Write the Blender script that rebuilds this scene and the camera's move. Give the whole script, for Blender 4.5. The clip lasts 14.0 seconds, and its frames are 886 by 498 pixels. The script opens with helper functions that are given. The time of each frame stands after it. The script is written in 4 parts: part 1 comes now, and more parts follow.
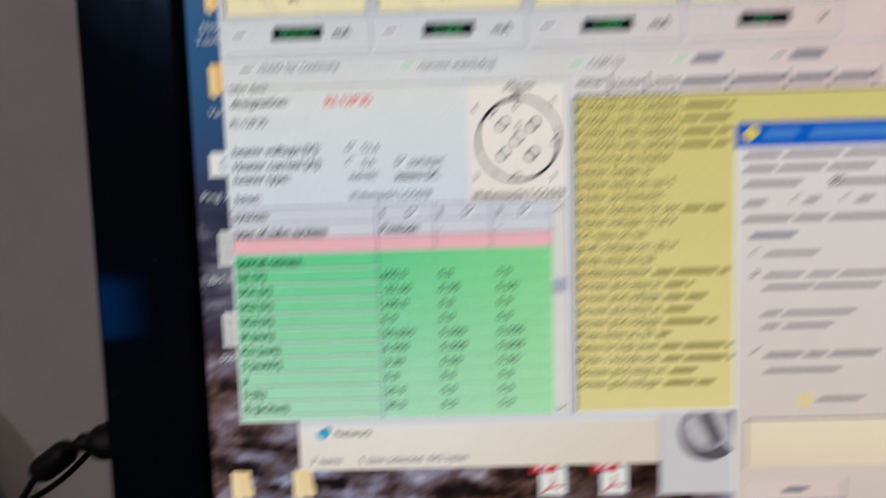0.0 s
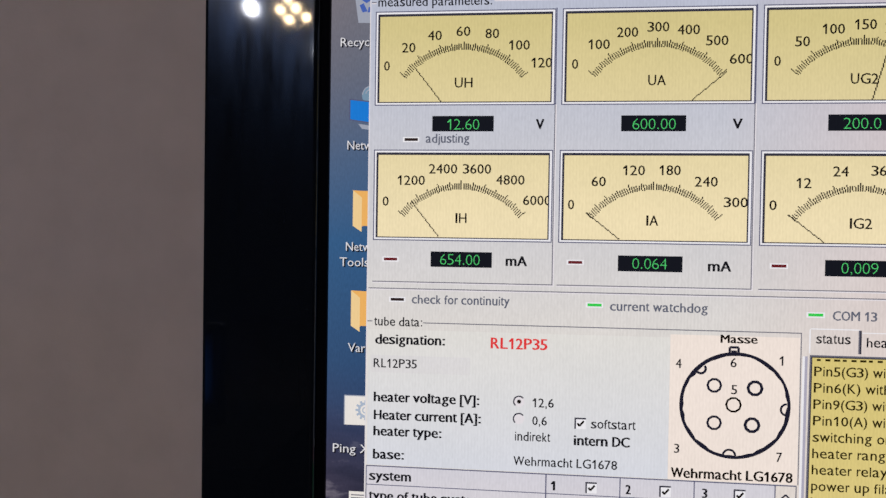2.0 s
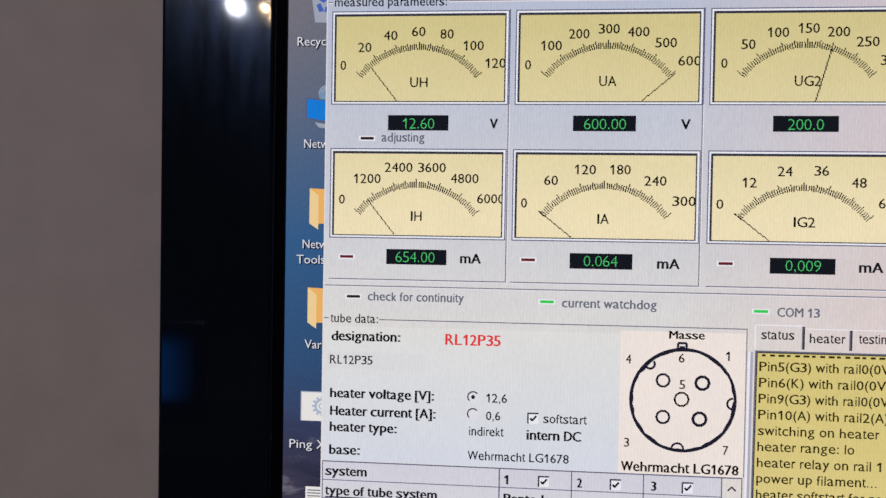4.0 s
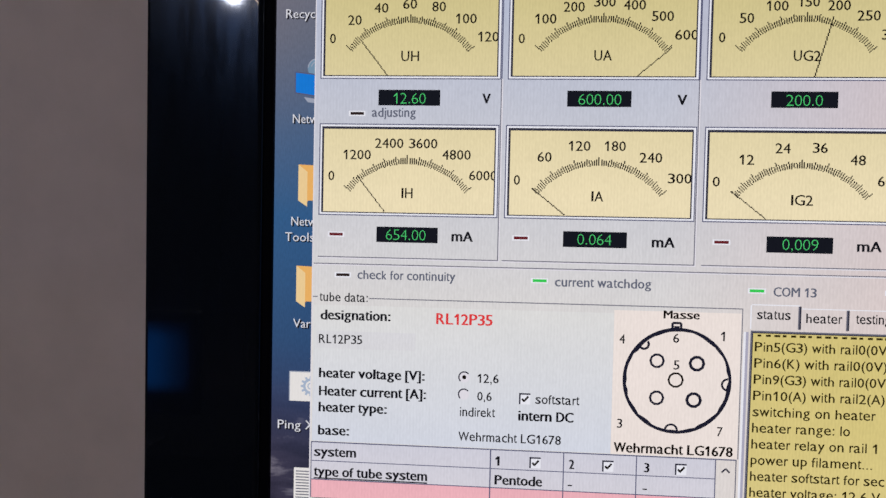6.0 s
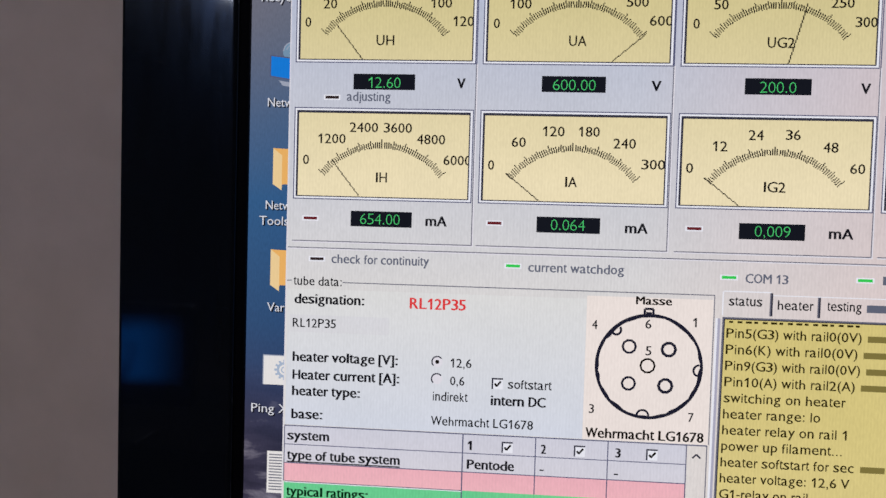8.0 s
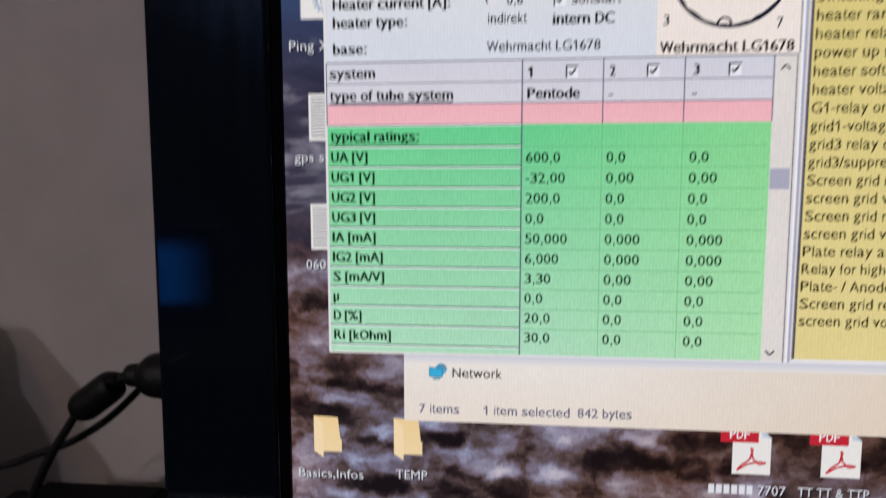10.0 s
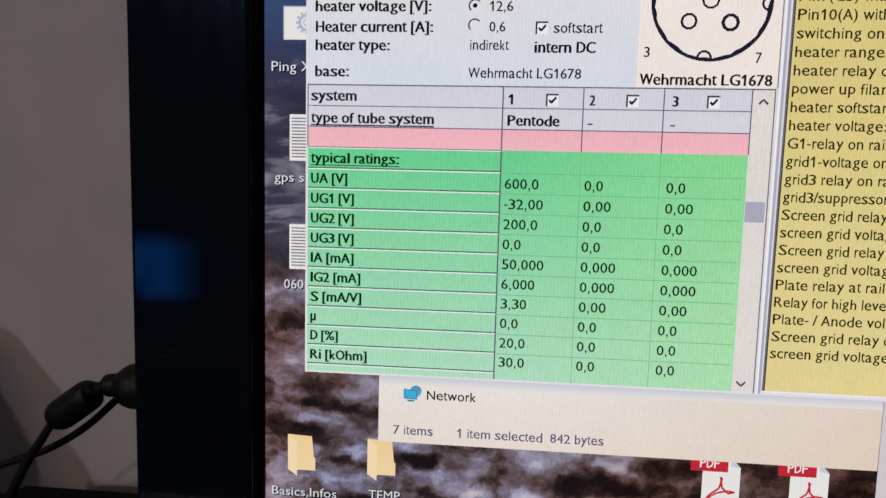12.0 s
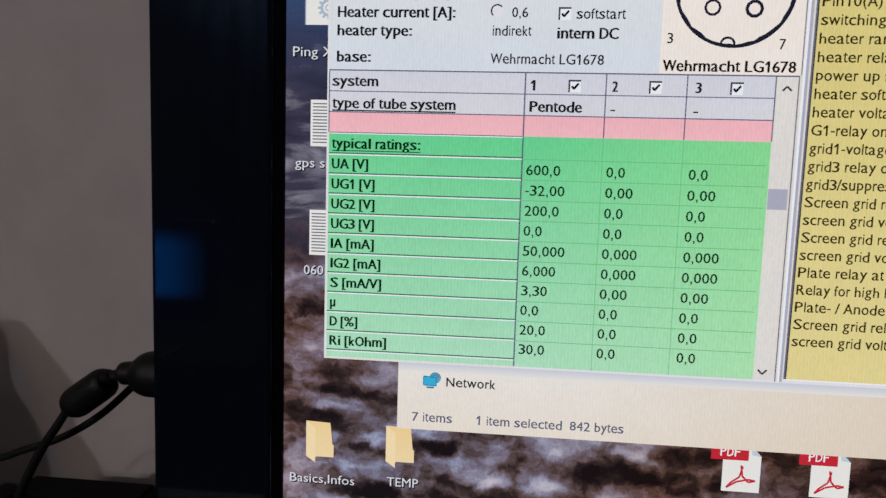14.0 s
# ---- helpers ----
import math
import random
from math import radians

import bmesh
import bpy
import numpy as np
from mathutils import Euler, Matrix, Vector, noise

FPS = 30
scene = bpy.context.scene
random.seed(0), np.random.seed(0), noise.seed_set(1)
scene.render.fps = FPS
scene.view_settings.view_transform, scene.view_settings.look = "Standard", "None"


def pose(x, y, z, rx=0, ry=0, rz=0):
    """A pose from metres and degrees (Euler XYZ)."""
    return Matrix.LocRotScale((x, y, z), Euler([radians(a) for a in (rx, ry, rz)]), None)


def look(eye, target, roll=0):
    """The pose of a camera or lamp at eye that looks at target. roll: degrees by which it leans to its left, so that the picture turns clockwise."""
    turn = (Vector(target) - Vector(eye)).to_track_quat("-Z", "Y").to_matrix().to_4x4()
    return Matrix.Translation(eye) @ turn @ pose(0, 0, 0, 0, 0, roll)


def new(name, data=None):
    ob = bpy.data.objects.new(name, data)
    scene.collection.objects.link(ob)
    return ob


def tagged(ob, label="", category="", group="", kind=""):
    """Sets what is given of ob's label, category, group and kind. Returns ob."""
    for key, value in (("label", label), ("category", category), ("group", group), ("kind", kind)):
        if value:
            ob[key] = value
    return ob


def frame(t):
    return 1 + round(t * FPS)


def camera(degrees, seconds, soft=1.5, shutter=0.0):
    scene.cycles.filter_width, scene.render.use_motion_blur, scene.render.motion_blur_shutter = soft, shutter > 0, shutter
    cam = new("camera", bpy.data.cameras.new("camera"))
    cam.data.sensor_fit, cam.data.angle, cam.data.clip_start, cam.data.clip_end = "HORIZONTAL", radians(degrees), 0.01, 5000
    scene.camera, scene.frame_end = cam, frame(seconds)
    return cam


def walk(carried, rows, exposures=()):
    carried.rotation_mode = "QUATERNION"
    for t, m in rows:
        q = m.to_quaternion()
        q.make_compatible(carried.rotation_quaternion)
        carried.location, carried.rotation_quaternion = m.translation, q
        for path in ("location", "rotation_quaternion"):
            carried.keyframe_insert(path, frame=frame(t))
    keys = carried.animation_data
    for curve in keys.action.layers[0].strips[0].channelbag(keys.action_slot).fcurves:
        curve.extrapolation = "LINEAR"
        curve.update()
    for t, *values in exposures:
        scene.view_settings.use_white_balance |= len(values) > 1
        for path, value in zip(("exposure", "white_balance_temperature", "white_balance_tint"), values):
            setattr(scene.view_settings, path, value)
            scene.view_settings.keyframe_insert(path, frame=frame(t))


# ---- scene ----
# ---- camera ----
cam = camera(69.11, 14.0, soft=1.4, shutter=0.75)
walk(cam, [
    (0, look((0.09238, -0.21589, 1.00263), (0.08959, -0.01660, 0.98603), -1.708)),
    (0.2, look((0.07451, -0.20367, 0.98989), (0.06823, -0.00463, 0.97135), -2.770)),
    (0.4, look((0.06052, -0.18802, 1.01211), (0.04359, 0.01050, 0.99466), -2.706)),
    (0.5, look((0.05013, -0.17596, 1.02239), (0.02969, 0.02250, 1.00838), -2.075)),
    (0.6, look((0.04073, -0.16959, 1.03673), (0.01831, 0.02874, 1.02397), -0.946)),
    (0.7, look((0.03554, -0.16535, 1.04765), (0.01717, 0.03360, 1.03865), -0.242)),
    (0.9, look((0.03952, -0.16970, 1.05673), (0.01713, 0.02903, 1.05451), 0.766)),
    (1, look((0.04419, -0.17205, 1.06224), (0.02121, 0.02655, 1.05691), 0.492)),
    (1.5, look((0.05367, -0.17201, 1.06162), (0.03440, 0.02703, 1.05831), 0.758)),
    (2, look((0.05508, -0.17312, 1.06267), (0.03627, 0.02596, 1.05942), 0.857)),
    (2.5, look((0.05488, -0.17280, 1.06072), (0.03603, 0.02628, 1.05696), 0.899)),
    (3, look((0.05798, -0.17476, 1.06321), (0.04068, 0.02447, 1.06041), 0.900)),
    (5.5, look((0.06589, -0.17306, 1.05937), (0.05216, 0.02640, 1.05437), 1.039)),
    (6, look((0.06547, -0.17141, 1.05845), (0.05144, 0.02802, 1.05269), 1.181)),
    (6.5, look((0.06603, -0.17040, 1.05687), (0.05241, 0.02903, 1.05030), 1.303)),
    (7, look((0.06542, -0.17008, 1.05576), (0.05224, 0.02938, 1.04932), 1.504)),
    (7.2, look((0.06696, -0.17032, 1.05628), (0.05360, 0.02915, 1.05031), 1.610)),
    (9.3, look((0.07362, -0.17147, 1.04087), (0.05981, 0.02782, 1.03135), 1.488)),
    (9.4, look((0.07072, -0.16989, 1.02540), (0.05633, 0.02936, 1.01579), 1.218)),
    (9.5, look((0.06669, -0.16703, 1.00933), (0.05272, 0.03227, 1.00018), 0.262)),
    (9.7, look((0.06574, -0.16560, 0.98570), (0.04583, 0.03306, 0.97400), -0.249)),
    (10, look((0.06370, -0.16139, 0.96938), (0.04422, 0.03672, 0.95011), -0.045)),
    (10.5, look((0.06139, -0.15591, 0.96611), (0.04387, 0.04192, 0.94256), 1.295)),
    (11, look((0.06436, -0.15852, 0.97110), (0.04653, 0.03944, 0.94890), 1.348)),
    (11.5, look((0.06602, -0.15991, 0.97308), (0.04829, 0.03817, 0.95188), 1.397)),
    (12, look((0.06774, -0.16106, 0.97578), (0.05016, 0.03719, 0.95610), 1.438)),
    (12.5, look((0.06750, -0.16105, 0.97705), (0.05006, 0.03725, 0.95775), 1.458)),
    (13, look((0.06675, -0.16145, 0.97705), (0.04942, 0.03691, 0.95829), 1.593)),
    (13.5, look((0.06560, -0.16220, 0.97391), (0.04749, 0.03601, 0.95430), 1.601)),
    (14, look((0.06301, -0.16156, 0.97189), (0.04500, 0.03669, 0.95255), 1.747)),
], exposures=((0, -0.16, 6350, 6), (0.5, -0.06, 6500, 10), (1.5, -0.06, 6700, 11), (3.2, -0.05, 6500, 11), (7.2, -0.1, 6400, 12), (9.3, -0.08, 6350, 11), (11, -0.05, 6450, 12), (12.5, -0.06, 6400, 10), (14, -0.08, 6350, 8)))

# ---- world and lamps ----
world = bpy.data.worlds.new("evening")
world.use_nodes = True
world.node_tree.nodes["Background"].inputs[0].default_value = (0.05, 0.05, 0.06, 1)
world.node_tree.nodes["Background"].inputs[1].default_value = 0.2
scene.world = world


def point_lamp(name, place, watts, colour, radius):
    data = bpy.data.lights.new(name, "POINT")
    data.energy, data.color, data.shadow_soft_size = watts, colour, radius
    ob = new(name, data)
    ob.location = place
    return ob


COOL, WARM = (1.0, 0.96, 0.98), (1.0, 0.66, 0.33)
WHITE_LAMPS = ((-0.985, -3.42, 2.115, 28, 0.02), (-0.87, -3.42, 1.99, 1.2, 0.016), (-1.41, -3.42, 2.368, 65, 0.026))
WARM_LAMPS = ((-1.237, -3.42, 2.354), (-1.184, -3.42, 2.298), (-1.147, -3.42, 2.364), (-1.084, -3.42, 2.308), (-1.19, -3.42, 2.415))
for *place, watts, size in WHITE_LAMPS:
    point_lamp("spot_bulb", place, watts, COOL, size)
for place in WARM_LAMPS:
    point_lamp("candle_bulb", place, 6.3, WARM, 0.02)

# ---- sizes ----
PX = 0.000277           # one dot of the monitor, 24 inch
TOP = 1.2               # height of line v = 0
U_LEFT, U_RIGHT, V_TOP, V_BOTTOM = 26, 1946, 236, 1316
LAYER = 0.00005


def at(u, v, layer=0.0):
    return Vector((u * PX, -layer * LAYER, TOP - v * PX))


# ---- materials ----
def lin(c):
    out = []
    for x in c:
        x /= 255
        out.append(x / 12.92 if x <= 0.04045 else ((x + 0.055) / 1.055) ** 2.4)
    return (*out, 1)


def nodes_of(name):
    m = bpy.data.materials.new(name)
    m.use_nodes = True
    t = m.node_tree
    t.nodes.clear()
    out = t.nodes.new("ShaderNodeOutputMaterial")
    return m, t, out


def mix_colours(t, kind, fac, a, b):
    n = t.nodes.new("ShaderNodeMix")
    n.data_type, n.blend_type = "RGBA", kind
    for socket, value in ((n.inputs[0], fac), (n.inputs[6], a), (n.inputs[7], b)):
        if isinstance(value, bpy.types.NodeSocket):
            t.links.new(value, socket)
        else:
            socket.default_value = value
    return n.outputs[2]


def ramp(t, fac, stops, smooth=False):
    n = t.nodes.new("ShaderNodeValToRGB")
    t.links.new(fac, n.inputs[0])
    n.color_ramp.interpolation = "EASE" if smooth else "LINEAR"
    e = n.color_ramp.elements
    while len(e) < len(stops):
        e.new(0.5)
    for el, (p, c) in zip(e, stops):
        el.position, el.color = p, c
    return n.outputs[0]


def noise_of(t, scale, detail=2.0, rough=0.5, stretch=(1, 1, 1), distortion=0.0):
    g = t.nodes.new("ShaderNodeNewGeometry")
    m = t.nodes.new("ShaderNodeMapping")
    m.inputs["Scale"].default_value = stretch
    t.links.new(g.outputs["Position"], m.inputs[0])
    n = t.nodes.new("ShaderNodeTexNoise")
    t.links.new(m.outputs[0], n.inputs["Vector"])
    n.inputs["Scale"].default_value, n.inputs["Detail"].default_value = scale, detail
    n.inputs["Roughness"].default_value, n.inputs["Distortion"].default_value = rough, distortion
    return n.outputs[0]


def along(t, axis, a, b):
    """0 to 1 from world coordinate a to b."""
    g = t.nodes.new("ShaderNodeNewGeometry")
    s = t.nodes.new("ShaderNodeSeparateXYZ")
    t.links.new(g.outputs["Position"], s.inputs[0])
    r = t.nodes.new("ShaderNodeMapRange")
    t.links.new(s.outputs[axis], r.inputs[0])
    r.inputs[1].default_value, r.inputs[2].default_value = a, b
    return r.outputs[0]


def glow(name, top, bottom=None, span=(236, 1316), grain=0.05, right=None, span_u=(26, 700)):
    """A lit area of the display: a colour or a slow blend down and across the panel, with the fine grain of the panel."""
    m, t, out = nodes_of(name)
    em = t.nodes.new("ShaderNodeEmission")
    colour = lin(top)
    if bottom:
        colour = mix_colours(t, "MIX", along(t, 2, TOP - span[0] * PX, TOP - span[1] * PX), lin(top), lin(bottom))
    if right:
        colour = mix_colours(t, "MIX", along(t, 0, span_u[0] * PX, span_u[1] * PX), colour, lin(right))
    if grain:
        lines = noise_of(t, 2600, 1, 0.5, (1, 1, 0.3))
        blot = noise_of(t, 60, 3, 0.6)
        shade = ramp(t, lines, ((0.3, (1 - grain, 1 - grain, 1 - grain, 1)), (0.7, (1 + grain, 1 + grain, 1 + grain, 1))))
        shade2 = ramp(t, blot, ((0.3, (1 - grain * 0.6, 1 - grain * 0.5, 1 - grain * 0.4, 1)), (0.7, (1 + grain * 0.5, 1 + grain * 0.5, 1 + grain * 0.6, 1))))
        colour = mix_colours(t, "MULTIPLY", 1.0, mix_colours(t, "MULTIPLY", 1.0, colour, shade), shade2)
        g, w = t.nodes.new("ShaderNodeNewGeometry"), t.nodes.new("ShaderNodeTexWave")
        t.links.new(g.outputs["Position"], w.inputs[0])
        w.bands_direction = "X"
        w.inputs["Scale"].default_value, w.inputs["Distortion"].default_value = 0.314 / (3.1 * PX), 2.5
        w.inputs["Detail"].default_value, w.inputs["Detail Scale"].default_value = 1.0, 0.012
        mesh = ramp(t, w.outputs[0], ((0.2, (1 - grain * 0.45, 1 - grain * 0.45, 1 - grain * 0.45, 1)), (0.8, (1 + grain * 0.45, 1 + grain * 0.45, 1 + grain * 0.45, 1))))
        colour = mix_colours(t, "MULTIPLY", 1.0, colour, mesh)
    if isinstance(colour, bpy.types.NodeSocket):
        t.links.new(colour, em.inputs[0])
    else:
        em.inputs[0].default_value = colour
    t.links.new(em.outputs[0], out.inputs[0])
    return m


def solid(name, base, rough=0.5, dark=None, scale=40, metal=0.0, bump=0.0, bump_scale=300, spec=0.5, stretch=(1, 1, 1)):
    """A surface with stains at one scale and grain at another; base is linear."""
    m, t, out = nodes_of(name)
    b = t.nodes.new("ShaderNodeBsdfPrincipled")
    base = (*base, 1)
    dark = (*dark, 1) if dark else tuple(0.8 * x for x in base[:3]) + (1,)
    big = ramp(t, noise_of(t, scale, 4, 0.6, stretch), ((0.3, dark), (0.72, base)))
    fine = ramp(t, noise_of(t, scale * 14, 3, 0.6, stretch), ((0.3, (0.9, 0.9, 0.9, 1)), (0.7, (1, 1, 1, 1))))
    t.links.new(mix_colours(t, "MULTIPLY", 1.0, big, fine), b.inputs["Base Color"])
    b.inputs["Roughness"].default_value, b.inputs["Metallic"].default_value = rough, metal
    b.inputs["Specular IOR Level"].default_value = spec
    if bump:
        n = t.nodes.new("ShaderNodeBump")
        n.inputs["Strength"].default_value, n.inputs["Distance"].default_value = bump, 0.001
        t.links.new(noise_of(t, bump_scale, 4, 0.6), n.inputs["Height"])
        t.links.new(n.outputs[0], b.inputs["Normal"])
    t.links.new(b.outputs[0], out.inputs[0])
    return m


def gloss_black():
    """Piano-black plastic with faint wiping streaks in its gloss."""
    m, t, out = nodes_of("piano_black_plastic")
    b = t.nodes.new("ShaderNodeBsdfPrincipled")
    b.inputs["Base Color"].default_value = (0.0042, 0.006, 0.0105, 1)
    r = t.nodes.new("ShaderNodeMapRange")
    t.links.new(noise_of(t, 70, 4, 0.6, (2.0, 1, 0.4)), r.inputs[0])
    r.inputs[1].default_value, r.inputs[2].default_value = 0.3, 0.7
    r.inputs[3].default_value, r.inputs[4].default_value = 0.03, 0.048
    t.links.new(r.outputs[0], b.inputs["Roughness"])
    b.inputs["IOR"].default_value = 1.34
    b.inputs["Specular Tint"].default_value = (0.82, 0.9, 1.0, 1)
    film = t.nodes.new("ShaderNodeBsdfGlossy")
    film.inputs["Color"].default_value, film.inputs["Roughness"].default_value = (0.24, 0.44, 1.0, 1), 0.2
    mix, f = t.nodes.new("ShaderNodeMixShader"), t.nodes.new("ShaderNodeMapRange")
    t.links.new(noise_of(t, 120, 5, 0.65, (2.4, 1, 0.35), 0.3), f.inputs[0])
    f.inputs[1].default_value, f.inputs[2].default_value, f.inputs[3].default_value, f.inputs[4].default_value = 0.3, 0.74, 0.0008, 0.006
    t.links.new(f.outputs[0], mix.inputs[0])
    t.links.new(b.outputs[0], mix.inputs[1])
    t.links.new(film.outputs[0], mix.inputs[2])
    t.links.new(mix.outputs[0], out.inputs[0])
    return m


# bright crests and dark troughs of the photographed sea: u, v, width, height, strength
SWELLS = ((44, 1009, 20, 6, 0.07), (81, 1018, 30, 8, -0.2), (112, 1024, 22, 8, -0.15), (74, 1035, 18, 5, 0.16), (66, 1046, 18, 6, -0.1), (90, 1063, 34, 7, 0.1),
          (110, 1075, 20, 6, -0.14), (60, 1091, 44, 7, 0.16), (110, 1117, 70, 8, -0.2), (170, 1068, 22, 5, -0.2), (186, 1082, 24, 8, 0.16), (176, 1101, 20, 6, -0.1), (219, 1099, 24, 7, 0.2),
          (230, 1082, 30, 8, -0.13), (276, 1068, 22, 7, 0.12), (268, 1102, 32, 8, 0.15), (335, 1086, 42, 11, -0.22), (362, 1063, 26, 7, 0.14), (399, 1064, 26, 10, -0.2), (490, 1074, 80, 34, -0.09))


def wallpaper():
    """A photograph of a stormy coast: grey sky, deep blue haze, dark cloud and broken water."""
    m, t, out = nodes_of("coast_photograph")
    em = t.nodes.new("ShaderNodeEmission")
    down = along(t, 2, TOP - 236 * PX, TOP - 1316 * PX)

    def v(x):
        return (x - 236) / 1080
    sky = ramp(t, down, ((v(236), lin((116, 115, 125))), (v(330), lin((100, 107, 125))), (v(420), lin((74, 98, 132))), (v(500), lin((50, 91, 136))),
                         (v(620), lin((48, 78, 118))), (v(690), lin((52, 64, 98))), (v(760), lin((46, 48, 68))), (v(930), lin((52, 46, 54))), (v(1316), lin((70, 58, 56)))))
    g, bend, centre, amount, warped = (t.nodes.new("ShaderNode" + k) for k in ("NewGeometry", "TexNoise", "VectorMath", "VectorMath", "VectorMath"))
    t.links.new(g.outputs["Position"], bend.inputs["Vector"])
    bend.inputs["Scale"].default_value, bend.inputs["Detail"].default_value, bend.inputs["Roughness"].default_value = 130, 5, 0.6
    centre.operation, amount.operation, warped.operation = "SUBTRACT", "MULTIPLY", "ADD"
    t.links.new(bend.outputs["Color"], centre.inputs[0])
    centre.inputs[1].default_value = (0.5, 0.5, 0.5)
    t.links.new(centre.outputs[0], amount.inputs[0])
    amount.inputs[1].default_value = (44 * PX, 0, 24 * PX)
    t.links.new(amount.outputs[0], warped.inputs[0])
    t.links.new(g.outputs["Position"], warped.inputs[1])
    squeeze, ripple = t.nodes.new("ShaderNodeMapping"), t.nodes.new("ShaderNodeTexNoise")
    t.links.new(warped.outputs[0], squeeze.inputs[0])
    squeeze.inputs["Scale"].default_value = (0.8, 1, 1.25)
    t.links.new(squeeze.outputs[0], ripple.inputs["Vector"])
    ripple.inputs["Scale"].default_value, ripple.inputs["Detail"].default_value, ripple.inputs["Roughness"].default_value = 84, 8, 0.6
    waves = ripple.outputs[0]
    lift = t.nodes.new("ShaderNodeMath")
    lift.operation = "ADD"
    t.links.new(waves, lift.inputs[0])
    t.links.new(ramp(t, down, ((v(1000), (0, 0, 0, 1)), (v(1040), (0.0, 0.0, 0.0, 1)), (v(1085), (0.012, 0.012, 0.012, 1)), (v(1130), (0.014, 0.014, 0.014, 1)))), lift.inputs[1])
    swell = lift.outputs[0]
    for u0, v0, ru, rv, height in SWELLS:
        off, far = t.nodes.new("ShaderNodeVectorMath"), t.nodes.new("ShaderNodeVectorMath")
        off.operation, far.operation = "SUBTRACT", "MULTIPLY"
        t.links.new(warped.outputs[0], off.inputs[0])
        off.inputs[1].default_value = at(u0, v0)
        t.links.new(off.outputs[0], far.inputs[0])
        far.inputs[1].default_value = (1 / (ru * PX), 0, 1 / (rv * PX))
        size, fall, add = t.nodes.new("ShaderNodeVectorMath"), t.nodes.new("ShaderNodeMapRange"), t.nodes.new("ShaderNodeMath")
        size.operation, fall.interpolation_type, add.operation = "LENGTH", "SMOOTHSTEP", "ADD"
        t.links.new(far.outputs[0], size.inputs[0])
        t.links.new(size.outputs["Value"], fall.inputs[0])
        fall.inputs[1].default_value, fall.inputs[2].default_value = 0, 1.6
        fall.inputs[3].default_value, fall.inputs[4].default_value = 0.85 * height, 0
        t.links.new(fall.outputs[0], add.inputs[0])
        t.links.new(swell, add.inputs[1])
        swell = add.outputs[0]
    water = ramp(t, swell, ((0.34, lin((30, 23, 25))), (0.42, lin((56, 44, 44))), (0.48, lin((98, 80, 76))), (0.54, lin((124, 114, 126))), (0.62, lin((164, 164, 182))), (0.74, lin((216, 213, 220)))))
    cloud = ramp(t, noise_of(t, 60, 6, 0.6, (0.5, 1, 1.6), 0.6), ((0.35, lin((34, 34, 50))), (0.52, lin((60, 58, 78))), (0.66, lin((152, 150, 166)))))
    tone = ramp(t, noise_of(t, 16, 3, 0.5, (0.8, 1, 1.4)), ((0.38, lin((236, 208, 192))), (0.62, lin((228, 231, 246)))))
    in_cloud = ramp(t, down, ((v(660), (0, 0, 0, 1)), (v(740), (0.75, 0.75, 0.75, 1)), (v(860), (0.75, 0.75, 0.75, 1))))
    in_water = ramp(t, down, ((v(850), (0, 0, 0, 1)), (v(930), (1, 1, 1, 1))))
    a = mix_colours(t, "MIX", in_cloud, sky, cloud)
    b = mix_colours(t, "MIX", in_water, a, mix_colours(t, "MULTIPLY", 1.0, water, tone))
    b = mix_colours(t, "MULTIPLY", 1.0, b, ramp(t, along(t, 0, 26 * PX, 76 * PX), ((0, (1.14, 1.05, 1.0, 1)), (1, (1, 1, 1, 1)))))
    grain = ramp(t, noise_of(t, 2600, 1, 0.5, (1, 1, 0.3)), ((0.3, (0.92, 0.92, 0.92, 1)), (0.7, (1.06, 1.06, 1.06, 1))))
    t.links.new(mix_colours(t, "MULTIPLY", 1.0, b, grain), em.inputs[0])
    t.links.new(em.outputs[0], out.inputs[0])
    return m


